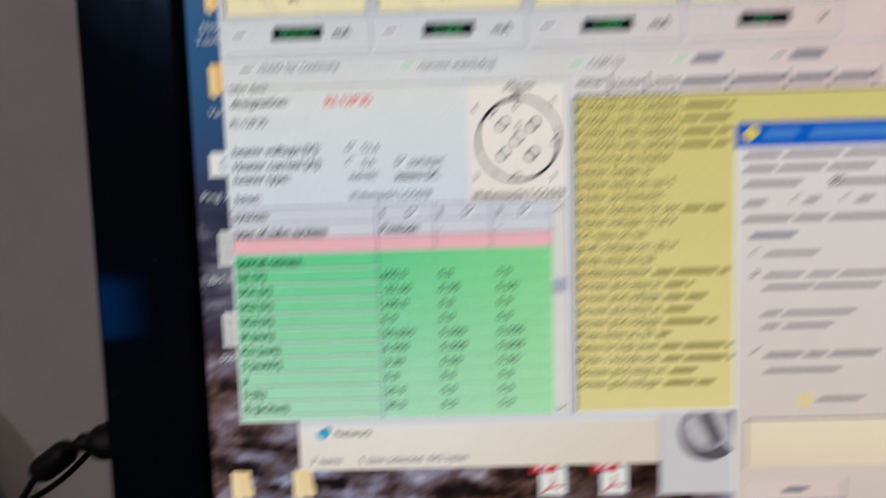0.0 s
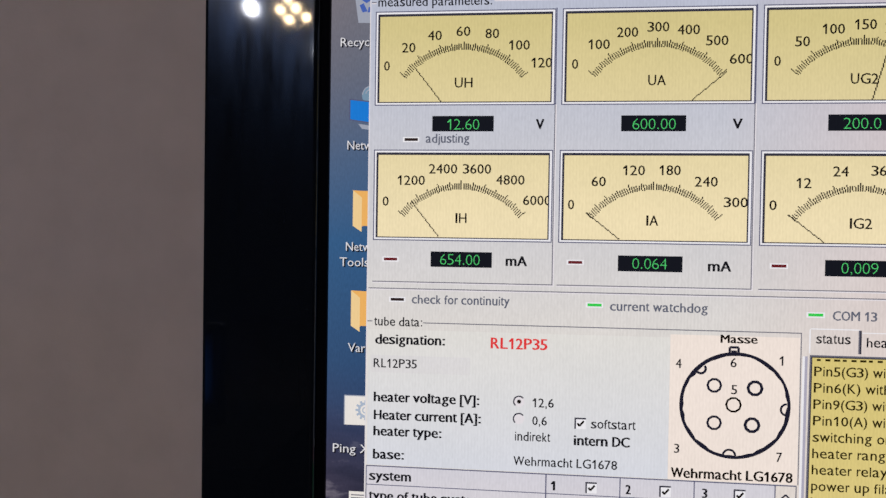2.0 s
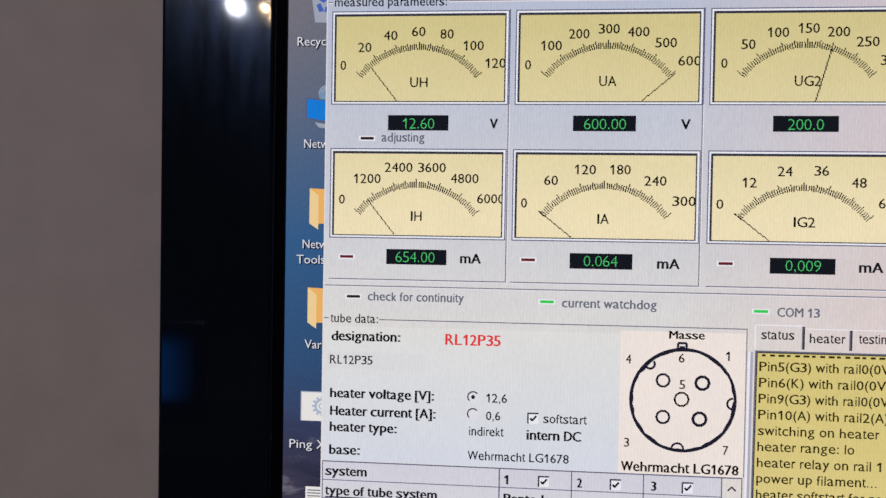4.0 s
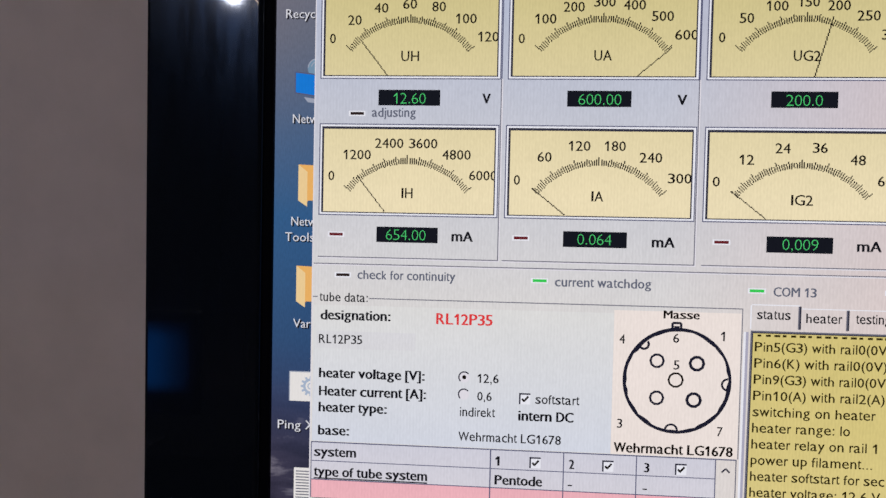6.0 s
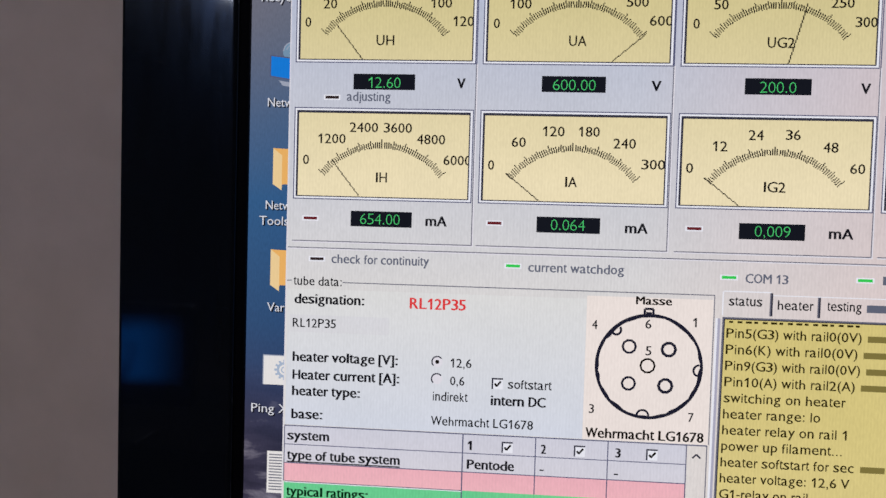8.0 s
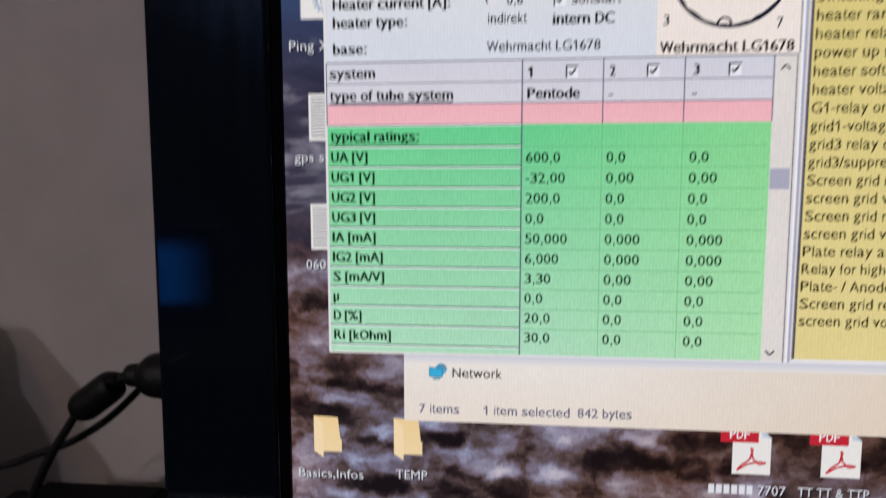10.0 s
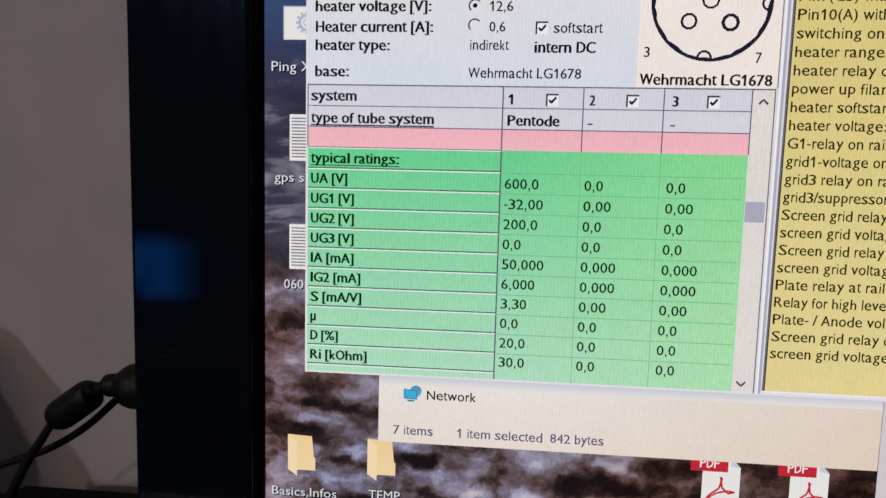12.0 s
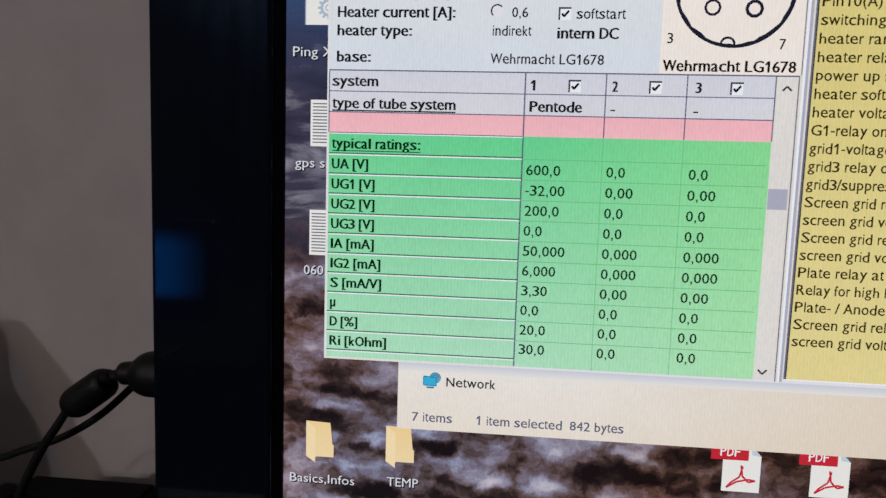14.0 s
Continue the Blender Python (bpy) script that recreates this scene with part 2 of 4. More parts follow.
M = {
    "wallpaper": wallpaper(),
    "panel": glow("window_grey", (186, 192, 210), (224, 220, 215), (300, 620), 0.04, (222, 198, 193), (400, 780)),
    "form": glow("form_white", (224, 223, 220), (214, 218, 228), (590, 725), 0.03),
    "edge_light": glow("edge_highlight", (236, 236, 242), grain=0.02),
    "edge_mid_light": glow("edge_pale", (226, 222, 228), grain=0.02),
    "edge_dark": glow("edge_shadow", (52, 52, 66), grain=0.02),
    "edge_mid": glow("edge_grey", (104, 104, 118), grain=0.02),
    "edge_blue": glow("edge_slate", (88, 90, 118), grain=0.02),
    "face": glow("dial_cream", (212, 199, 142), (240, 225, 184), (290, 480), 0.035),
    "ink": glow("ink_black", (22, 17, 14), grain=0.0),
    "ink_soft": glow("ink_soft_black", (24, 24, 30), grain=0.0),
    "ink_grey": glow("ink_grey", (98, 102, 118), grain=0.0),
    "ink_red": glow("ink_red", (224, 60, 62), grain=0.0),
    "ink_green": glow("ink_dark_green", (6, 40, 20), grain=0.0),
    "ink_brown": glow("ink_brown", (46, 38, 10), grain=0.0),
    "bar_grey": glow("bar_grey", (138, 129, 132), grain=0.0),
    "bar_olive": glow("bar_olive", (128, 116, 62), grain=0.0),
    "bar_pale_blue": glow("bar_pale_blue", (78, 132, 204), grain=0.0),
    "field": glow("field_grey", (219, 218, 220), grain=0.03),
    "caption_ink": glow("caption_white", (222, 222, 228), grain=0.0),
    "white_ink": glow("ink_white", (240, 240, 244), grain=0.0),
    "shade_ink": glow("ink_shadow", (24, 24, 32), grain=0.0),
    "readout": glow("readout_black", (22, 24, 32), grain=0.04),
    "digits": glow("readout_green", (78, 206, 114), grain=0.0),
    "led_off": glow("lamp_off", (46, 34, 34), grain=0.0),
    "led_red": glow("lamp_dark_red", (104, 34, 40), grain=0.0),
    "led_on": glow("lamp_green", (52, 204, 82), grain=0.0),
    "socket": glow("drawing_white", (240, 228, 220), grain=0.03),
    "head": glow("heading_row_grey", (210, 209, 219), (215, 212, 219), (720, 760), 0.035),
    "pink": glow("pink_band", (239, 178, 187), (243, 184, 190), (755, 780), 0.035),
    "green": glow("green_table", (108, 207, 144), (174, 221, 189), (785, 985), 0.05, (172, 228, 150), (250, 760)),
    "drawn": glow("drawing_ink", (30, 30, 46), grain=0.0),
    "gear": glow("gear_grey", (168, 182, 202), grain=0.0),
    "green_line": glow("green_table_line", (44, 104, 66), grain=0.0),
    "green_faint": glow("green_table_faint_line", (106, 182, 124), grain=0.0),
    "list": glow("list_yellow", (216, 199, 125), (227, 210, 145), (600, 985), 0.04),
    "explorer": glow("file_window_white", (233, 226, 220), (232, 219, 206), (985, 1055), 0.03, (222, 204, 184), (300, 640)),
    "soft_shadow": glow("window_shadow", (192, 197, 214), (230, 224, 220), (986, 996), 0.0),
    "thumb": glow("scroll_thumb", (172, 170, 188), grain=0.02),
    "folder": glow("folder_yellow", (238, 206, 150), (238, 213, 168), (1050, 1092), 0.02),
    "folder_dark": glow("folder_flap", (232, 188, 120), (244, 218, 174), (450, 1090), 0.02),
    "folder_orange": glow("folder_orange", (236, 178, 100), grain=0.02),
    "paper": glow("paper_white", (232, 228, 224), grain=0.02),
    "paper_cut": glow("paper_fold", (190, 202, 214), grain=0.02),
    "pdf_red": glow("document_red", (192, 40, 54), grain=0.02),
    "icon_blue": glow("icon_blue", (26, 122, 212), grain=0.03),
    "icon_teal": glow("icon_teal", (28, 130, 164), grain=0.03),
    "icon_sky": glow("icon_sky_blue", (84, 164, 200), grain=0.02),
    "icon_cyan": glow("icon_cyan", (62, 172, 214), grain=0.02),
    "icon_globe": glow("icon_pale_globe", (116, 146, 170), grain=0.02),
    "icon_grey": glow("icon_grey", (158, 164, 180), grain=0.02),
    "bin_blue": glow("bin_arrows", (70, 98, 176), grain=0.0),
    "title": glow("title_bar_blue", (22, 92, 190), grain=0.03),
    "dialog": glow("dialog_grey", (226, 215, 214), (214, 196, 184), (660, 1110), 0.03),
    "dialog_field": glow("dialog_cream", (238, 220, 192), (232, 210, 184), (1000, 1060), 0.03),
    "sun_icon": glow("icon_yellow", (240, 210, 70), grain=0.0),
    "photo_grey": glow("image_window_grey", (208, 201, 202), grain=0.02),
    "photo_dark": glow("photo_disc_rim", (92, 86, 92), grain=0.06),
    "photo_light": glow("photo_pale_patch", (190, 182, 184), grain=0.06),
    "photo_mid": glow("photo_disc_field", (160, 152, 158), grain=0.08),
    "gloss": gloss_black(),
    "trim_black": solid("matt_black_trim", (0.0022, 0.0026, 0.0055), 0.35, scale=90, spec=0.1),
    "back_black": solid("black_back_cover", (0.012, 0.012, 0.013), 0.55, scale=60, bump=0.3, bump_scale=1500),
    "cable": solid("black_cable_rubber", (0.004, 0.0036, 0.0036), 0.6, scale=120, spec=0.25, bump=0.3, bump_scale=1200),
    "ferrite": solid("black_moulded_plastic", (0.005, 0.0045, 0.0046), 0.5, scale=80, spec=0.25, bump=0.25, bump_scale=900),
    "lamp_metal": solid("blackened_lamp_metal", (0.012, 0.011, 0.01), 0.6, scale=60, spec=0.2),
    "wall": solid("grey_wall_paint", (0.457, 0.419, 0.443), 0.85, (0.449, 0.411, 0.434), 2.5, bump=0.12, bump_scale=450),
    # dimness of the far room put into the colour of its unseen walls
    "far_wall": solid("dimmed_wall_colour", (0.05, 0.06, 0.09), 0.85, (0.04, 0.05, 0.078), 2.5, bump=0.12, bump_scale=450),
    "ceiling": solid("white_ceiling_paint", (0.7, 0.69, 0.67), 0.9, scale=3, bump=0.2, bump_scale=200),
    "floor": solid("brown_floor", (0.05, 0.036, 0.026), 0.8, scale=6, bump=0.2, stretch=(1, 8, 1)),
    "desk": solid("dark_desk_top", (0.02, 0.016, 0.014), 0.5, scale=12, bump=0.2, stretch=(1, 9, 1)),
    "dark_wood": solid("dark_stained_wood", (0.012, 0.01, 0.009), 0.85, scale=12, bump=0.2, spec=0.08, stretch=(1, 9, 1)),
    "box": solid("black_device_shell", (0.004, 0.0034, 0.0036), 0.7, scale=50, bump=0.3, bump_scale=800, spec=0.12),
}


def uneven_blue():
    """A blue picture with darker patches, fading towards its rim."""
    m, t, out = nodes_of("blue_screen")
    em = t.nodes.new("ShaderNodeEmission")
    picture = ramp(t, noise_of(t, 10, 3, 0.55, (1, 1, 0.8)), ((0.36, (0.0, 0.012, 0.09, 1)), (0.54, (0.002, 0.16, 0.6, 1))))
    for axis, a, b in ((0, -0.83, -0.488), (2, 0.738, 0.878)):
        rim = ramp(t, along(t, axis, a, b), ((0.0, (0.15, 0.15, 0.15, 1)), (0.2, (1, 1, 1, 1)), (0.72, (1, 1, 1, 1)), (1.0, (0.12, 0.12, 0.12, 1))), True)
        picture = mix_colours(t, "MULTIPLY", 1.0, picture, rim)
    t.links.new(picture, em.inputs[0])
    em.inputs[1].default_value = 3.8
    t.links.new(em.outputs[0], out.inputs[0])
    return m


# ---- building ----
def thing(name, place, label, category, kind="", group=""):
    ob = new(name)
    ob.empty_display_size = 0.05
    ob.location = place
    return tagged(ob, label, category, group, kind)


def part(name, bm, material, parent=None, label=""):
    """Links a bmesh, or mesh data, whose points are in world metres, as one mesh under a thing or part."""
    me = bm
    if isinstance(bm, bmesh.types.BMesh):
        me = bpy.data.meshes.new(name)
        bm.to_mesh(me)
        bm.free()
    me.materials.clear()
    for mat in material if isinstance(material, (list, tuple)) else (material,):
        me.materials.append(mat)
    ob = new(name, me)
    if parent is not None:
        ob.parent = parent
        if parent.type == "EMPTY":
            ob.matrix_parent_inverse = Matrix.Translation(-parent.location)
    return tagged(ob, label)


def plates(rects, layer):
    """Flat plates on the panel, each (u0, v0, u1, v1)."""
    bm = bmesh.new()
    for u0, v0, u1, v1 in rects:
        bm.faces.new([bm.verts.new(at(u, v, layer)) for u, v in ((u0, v1), (u1, v1), (u1, v0), (u0, v0))])
    return bm


def pieces(name, rects, layer, material, parent):
    """Flat plates on the panel, each a part of its own."""
    for rect in rects:
        part(name, plates([rect], layer), material, parent)


def shapes(polygons, layer):
    """Flat outlines on the panel, each a row of (u, v) points."""
    bm = bmesh.new()
    for points in polygons:
        bm.faces.new([bm.verts.new(at(u, v, layer)) for u, v in points])
    bmesh.ops.triangulate(bm, faces=bm.faces[:])
    return bm


def strokes(lines, width, layer):
    """Straight strokes on the panel, each (u0, v0, u1, v1)."""
    bm = bmesh.new()
    for u0, v0, u1, v1 in lines:
        d = Vector((u1 - u0, v1 - v0)).normalized() * width / 2
        n = Vector((-d.y, d.x))
        bm.faces.new([bm.verts.new(at(u, v, layer)) for u, v in ((u0 + n.x, v0 + n.y), (u1 + n.x, v1 + n.y), (u1 - n.x, v1 - n.y), (u0 - n.x, v0 - n.y))])
    return bm


def stepped_lines(lines, layer):
    """Thin lines on the panel, stepped along its dots, each (u0, v0, u1, v1)."""
    rects = []
    for u0, v0, u1, v1 in lines:
        flat = abs(u1 - u0) >= abs(v1 - v0)
        if (u1 < u0) if flat else (v1 < v0):
            u0, v0, u1, v1 = u1, v1, u0, v0
        a, b = (math.floor(u0), math.floor(u1)) if flat else (math.floor(v0), math.floor(v1))
        run = []
        for k in range(a, b + 1):
            f = (k + 0.5 - (u0 if flat else v0)) / ((u1 - u0) if flat else (v1 - v0))
            side = math.floor(v0 + (v1 - v0) * f) if flat else math.floor(u0 + (u1 - u0) * f)
            if run and run[-1][2] == side:
                run[-1][1] = k + 1
            else:
                run.append([k, k + 1, side])
        rects += [(p, c - 0.1, q, c + 1.1) if flat else (c - 0.1, p, c + 1.1, q) for p, q, c in run]
    return plates(rects, layer)


def ring_points(u, v, r, n=32, a0=0.0, a1=math.tau):
    return [(u + r * math.cos(a0 + (a1 - a0) * k / n), v + r * math.sin(a0 + (a1 - a0) * k / n)) for k in range(n + 1)]


def rings(specs, layer, wobble=0.0):
    """Drawn arcs: (u, v, radius, width, start, end)."""
    bm = bmesh.new()
    for u, v, r, w, a0, a1 in specs:
        n = max(10, int(r * 1.2))
        jig = [1 + wobble * noise.noise(Vector((u, v, k * 0.9))) for k in range(n + 1)]
        outer, inner = ring_points(u, v, r + w / 2, n, a0, a1), ring_points(u, v, r - w / 2, n, a0, a1)
        vo = [bm.verts.new(at(*p, layer)) for p in outer]
        vi = [bm.verts.new(at(u + (p[0] - u) * j, v + (p[1] - v) * j, layer)) for p, j in zip(inner, jig)]
        for k in range(n):
            bm.faces.new((vo[k], vo[k + 1], vi[k + 1], vi[k]))
    return bm


FONT = {}


def line_mesh(text, offset):
    curve = bpy.data.curves.new("writing", "FONT")
    curve.body, curve.resolution_u, curve.offset = text, 2, offset
    ob = bpy.data.objects.new("writing", curve)
    me = bpy.data.meshes.new_from_object(ob)
    bpy.data.objects.remove(ob)
    bpy.data.curves.remove(curve)
    return me


def extent(me):
    co = np.empty(len(me.vertices) * 3)
    me.vertices.foreach_get("co", co)
    return co.reshape(-1, 3)


# widths of the letters of a plain sans-serif of office programs, in thousandths of the type size, and the same for its bold cut
WIDTHS = {222: "ijl'", 278: " ,.:;/[]Itf!", 333: "-()r", 500: "ckJsvxyz", 556: "0123456789abdeghnopqu\u00b5L?", 584: "+=", 611: "FTZ", 667: "ABEKPSVXY&", 722: "CDHNRUw", 778: "GOQ", 833: "mM", 889: "%", 944: "W"}
BOLD_WIDTHS = {278: " ,./Iijl", 333: "ft-():;[]", 389: "r", 500: "z", 556: "0123456789aceJksvxy", 611: "bdghnopquFLTZ\u00b5", 667: "EPSVXY", 722: "ABCDHKNRU&", 778: "GOQw", 833: "M", 889: "m%", 944: "W"}
# free space before and after the ink
BEARINGS = {(72, 72): "HIMNUhilmnu\u00b5", (38, 38): "CGOQceo0689345", (80, 42): "BDEFKLPRbkp", (37, 58): "dgqa", (14, 14): "AVWXYvwxyTZt", (95, 190): "1", (87, 87): ",.:;", (63, 28): "[(", (28, 63): "])", (44, 44): "-", (-17, -17): "/", (14, 10): "f", (77, 2): "r", (30, 35): "27sSzJ&%"}
# lowest and highest point of the ink
HEIGHTS = {(0, 718): "ABDEFHIKLMNPRTVWXYZhklif", (-14, 730): "CGOSQUJ&%bd", (-12, 706): "0123456789", (-14, 536): "aceosu", (0, 534): "mnr", (0, 523): "vwxz", (-7, 669): "t", (-212, 532): "gpqy\u00b5", (-147, 106): ",", (0, 106): ".", (0, 516): ":", (-196, 724): "[]()", (232, 322): "-", (-19, 737): "/", (-210, 718): "j"}


def entry(table, letter, other):
    return next((key for key, letters in table.items() if letter in letters), other)


def glyph(letter, offset):
    """The corners and faces of one letter at size 1; the figure one gets its flag."""
    if (letter, offset) not in FONT:
        me = line_mesh(letter, offset)
        co = extent(me)
        verts, faces = [tuple(c) for c in co], [tuple(p.vertices) for p in me.polygons]
        if letter == "1":
            x, top, n = co[:, 0].min(), co[:, 1].max(), len(verts)
            verts += [(x + 0.01, top, 0), (x + 0.01, top - 0.15 - 1.5 * offset, 0), (x - 0.16, top - 0.26 - 1.5 * offset, 0), (x - 0.16, top - 0.16, 0)]
            faces.append((n, n + 3, n + 2, n + 1))
        FONT[letter, offset] = (np.array(verts), faces)
    return FONT[letter, offset]


def set_line(text, heavy, offset):
    """A line of letters set to the widths above; capitals are 0.718 high."""
    verts, faces, x = [], [], 0.0
    for letter in text:
        wide = entry(BOLD_WIDTHS if heavy else WIDTHS, letter, 556) / 1000
        if letter != " ":
            co, polys = glyph(letter, offset)
            before, after = entry(BEARINGS, letter, (38, 38))
            low, high = entry(HEIGHTS, letter, (0, 718))
            lo, hi = co.min(0), co.max(0)
            out = np.zeros_like(co)
            out[:, 0] = x + before / 1000 + (co[:, 0] - lo[0]) / (hi[0] - lo[0]) * (wide - (before + after) / 1000)
            out[:, 1] = low / 1000 + (co[:, 1] - lo[1]) / (hi[1] - lo[1]) * (high - low) / 1000
            faces += [tuple(i + len(verts) for i in f) for f in polys]
            verts += [tuple(p) for p in out]
        x += wide
    return np.array(verts), faces


def loose_line(text, offset):
    """A line of letters as the built-in font sets them."""
    me = line_mesh(text, offset)
    return extent(me), [tuple(p.vertices) for p in me.polygons]


CAP = extent(line_mesh("H", 0.0))[:, 1].max()


def writing(text, u0, u1, v, cap, ink, parent, layer=6, bold=0.3, loose=False, offset=0.0):
    """A line of writing from u0 to u1 with its baseline at v and capitals cap dots high; u1 None: natural width.
    bold: how far the letters are struck twice, in dots. loose: spaced as the font has it."""
    co, faces = loose_line(text, offset) if loose else set_line(text, bold > 0.7, offset)
    x0, x1 = co[:, 0].min(), co[:, 0].max()
    sy = cap / (CAP if loose else 0.718)
    sx = (u1 - u0 - bold) / (x1 - x0) if u1 is not None else sy * 0.95
    verts, polys = [], []
    for strike in range(2 if bold else 1):
        place = np.empty_like(co)
        place[:, 0] = (u0 + (co[:, 0] - x0) * sx + strike * bold) * PX
        place[:, 1] = -(layer + 0.12 * strike) * LAYER
        place[:, 2] = TOP - v * PX + co[:, 1] * sy * PX
        polys += [tuple(i + len(verts) for i in f) for f in faces]
        verts += [tuple(p) for p in place]
    me = bpy.data.meshes.new("lettering")
    me.from_pydata(verts, [], polys)
    return part("lettering", me, M[ink], parent)


def bars(rects, ink, parent, layer=6):
    pieces("lettering_bar", rects, layer, M[ink], parent)


def box(bm, a, b, bevel=0.0, segments=2):
    """A box between two corners, with rounded edges."""
    m = Matrix.Translation((Vector(a) + Vector(b)) / 2) @ Matrix.Diagonal((*(abs(q - p) for p, q in zip(a, b)), 1))
    got = bmesh.ops.create_cube(bm, size=1.0, matrix=m)
    if bevel:
        edges = {e for w in got["verts"] for e in w.link_edges}
        bmesh.ops.bevel(bm, geom=list(edges), offset=bevel, segments=segments, profile=0.5, affect="EDGES")
    return bm


def tube(path, radii, sides=14, caps=True):
    """A round bar along a smoothed path with a radius at each point."""
    pts = [Vector(p) for p in path]
    fine, rad = [], []
    for i in range(len(pts) - 1):
        p0, p1, p2, p3 = pts[max(i - 1, 0)], pts[i], pts[i + 1], pts[min(i + 2, len(pts) - 1)]
        for k in range(8):
            s = k / 8
            fine.append(0.5 * (2 * p1 + (p2 - p0) * s + (2 * p0 - 5 * p1 + 4 * p2 - p3) * s * s + (3 * p1 - p0 - 3 * p2 + p3) * s ** 3))
            rad.append(radii[i] + (radii[i + 1] - radii[i]) * s)
    fine.append(pts[-1])
    rad.append(radii[-1])
    bm = bmesh.new()
    loops, up = [], Vector((0, 1, 0))
    for i, p in enumerate(fine):
        d = (fine[min(i + 1, len(fine) - 1)] - fine[max(i - 1, 0)]).normalized()
        a = d.cross(up).normalized()
        b = a.cross(d).normalized()
        loops.append([bm.verts.new(p + rad[i] * (a * math.cos(math.tau * k / sides) + b * math.sin(math.tau * k / sides))) for k in range(sides)])
    for lo, hi in zip(loops, loops[1:]):
        for k in range(sides):
            bm.faces.new((lo[k], lo[(k + 1) % sides], hi[(k + 1) % sides], hi[k]))
    if caps:
        bm.faces.new(loops[0][::-1])
        bm.faces.new(loops[-1])
    for f in bm.faces:
        f.smooth = len(f.verts) == 4
    return bm


# ---- room ----
X0, X1, Y0, Y1, H = -3.2, 2.6, -7.5, 0.12, 2.6


def slab(name, a, b, material, label):
    return tagged(part(name, box(bmesh.new(), a, b), M[material]), label, name.split("_")[0], kind="structure")


slab("floor", (X0 - 0.1, Y0 - 0.1, -0.1), (X1 + 0.1, Y1 + 0.1, 0), "floor", "brown wooden floor of a dim room")
slab("ceiling", (X0 - 0.1, Y0 - 0.1, H), (X1 + 0.1, Y1 + 0.1, H + 0.1), "ceiling", "plain white painted ceiling of the room")
slab("wall_north", (X0 - 0.1, Y1, 0), (X1 + 0.1, Y1 + 0.1, H), "wall", "plain grey painted wall behind the monitor")
# added walls out of view, darkened so that the bezel mirrors little
slab("wall_south", (X0 - 0.1, Y0 - 0.1, 0), (X1 + 0.1, Y0, H), "far_wall", "unseen wall across the room, coloured dark to dim its reflection")
slab("wall_west", (X0 - 0.1, Y0, 0), (X0, Y1, H), "far_wall", "unseen side wall, coloured dark to dim its reflection")
slab("wall_east", (X1, Y0, 0), (X1 + 0.1, Y1, H), "far_wall", "unseen side wall, coloured dark to dim its reflection")

# ---- desk ----
DESK = 0.735
desk = thing("desk", (0.1, -0.1, 0), "dark wooden desk carrying the monitor", "desk")
part("desktop", box(bmesh.new(), (-0.75, -0.30, DESK - 0.03), (1.25, 0.117, DESK), 0.003), M["desk"], desk)
for x, y in ((-0.72, -0.28), (1.18, -0.28), (-0.72, 0.06), (1.18, 0.06)):
    part("leg", box(bmesh.new(), (x, y, 0), (x + 0.045, y + 0.045, DESK - 0.03), 0.003), M["desk"], desk)

# ---- monitor ----
monitor = thing("computer_monitor", (0.273, 0.05, DESK), "black glossy computer monitor switched on, showing measuring software", "monitor")
BL, BR, BT, BB = -100.5, 2071, 110, 1442     # outer edges of the frame
IL, IR, IT, IB = 16.5, 1955.5, 226.5, 1325.5


bm = bmesh.new()


def loop_at(u0, v0, u1, v1, y):
    return [bm.verts.new((u * PX, y, TOP - v * PX)) for u, v in ((u0, v1), (u1, v1), (u1, v0), (u0, v0))]


profile = [loop_at(BL, BT, BR, BB, 0.028), loop_at(BL, BT, BR, BB, -0.0012), loop_at(BL + 1.5, BT + 1.5, BR - 1.5, BB - 1.5, -0.0025), loop_at(BL + 5, BT + 5, BR - 5, BB - 5, -0.003),
           *(loop_at(IL - 5 + d, IT - 5 + d, IR + 5 - d, IB + 5 - d, -0.003 + h) for d, h in ((5 * math.sin(k * math.pi / 16), 0.0016 * (1 - math.cos(k * math.pi / 16))) for k in range(9)))]
for lo, hi in zip(profile, profile[1:]):
    for k in range(4):
        bm.faces.new((lo[k], lo[(k + 1) % 4], hi[(k + 1) % 4], hi[k]))
bmesh.ops.recalc_face_normals(bm, faces=bm.faces[:])
part("bezel", bm, M["gloss"], monitor, "glossy piano-black plastic frame")
bm = bmesh.new()
profile = [loop_at(IL, IT, IR, IB, -0.0014), loop_at(IL + 1, IT + 1, IR - 1, IB - 1, -0.0016), loop_at(U_LEFT - 1, V_TOP - 1, U_RIGHT + 1, V_BOTTOM + 1, -0.0007), loop_at(U_LEFT, V_TOP, U_RIGHT, V_BOTTOM, 0.0001)]
for lo, hi in zip(profile, profile[1:]):
    for k in range(4):
        bm.faces.new((lo[k], lo[(k + 1) % 4], hi[(k + 1) % 4], hi[k]))
part("inner_trim", bm, M["trim_black"], monitor, "matt black strip round the screen")
bm = box(bmesh.new(), (BL * PX + 0.004, 0.024, TOP - BB * PX + 0.004), (BR * PX - 0.004, 0.05, TOP - BT * PX - 0.004), 0.008, 3)
part("back_cover", bm, M["back_black"], monitor)
bm = box(bmesh.new(), (0.243, 0.045, DESK + 0.012), (0.303, 0.07, 0.95), 0.006)
part("stand_neck", bm, M["back_black"], monitor)
bm = box(bmesh.new(), (0.148, -0.05, DESK), (0.398, 0.112, DESK + 0.014), 0.005, 3)
part("stand_foot", bm, M["gloss"], monitor)
screen = part("screen", plates([(U_LEFT - 1, V_TOP - 1, U_RIGHT + 1, V_BOTTOM + 1)], 0), M["wallpaper"], monitor, "lit screen with a stormy coast photograph")


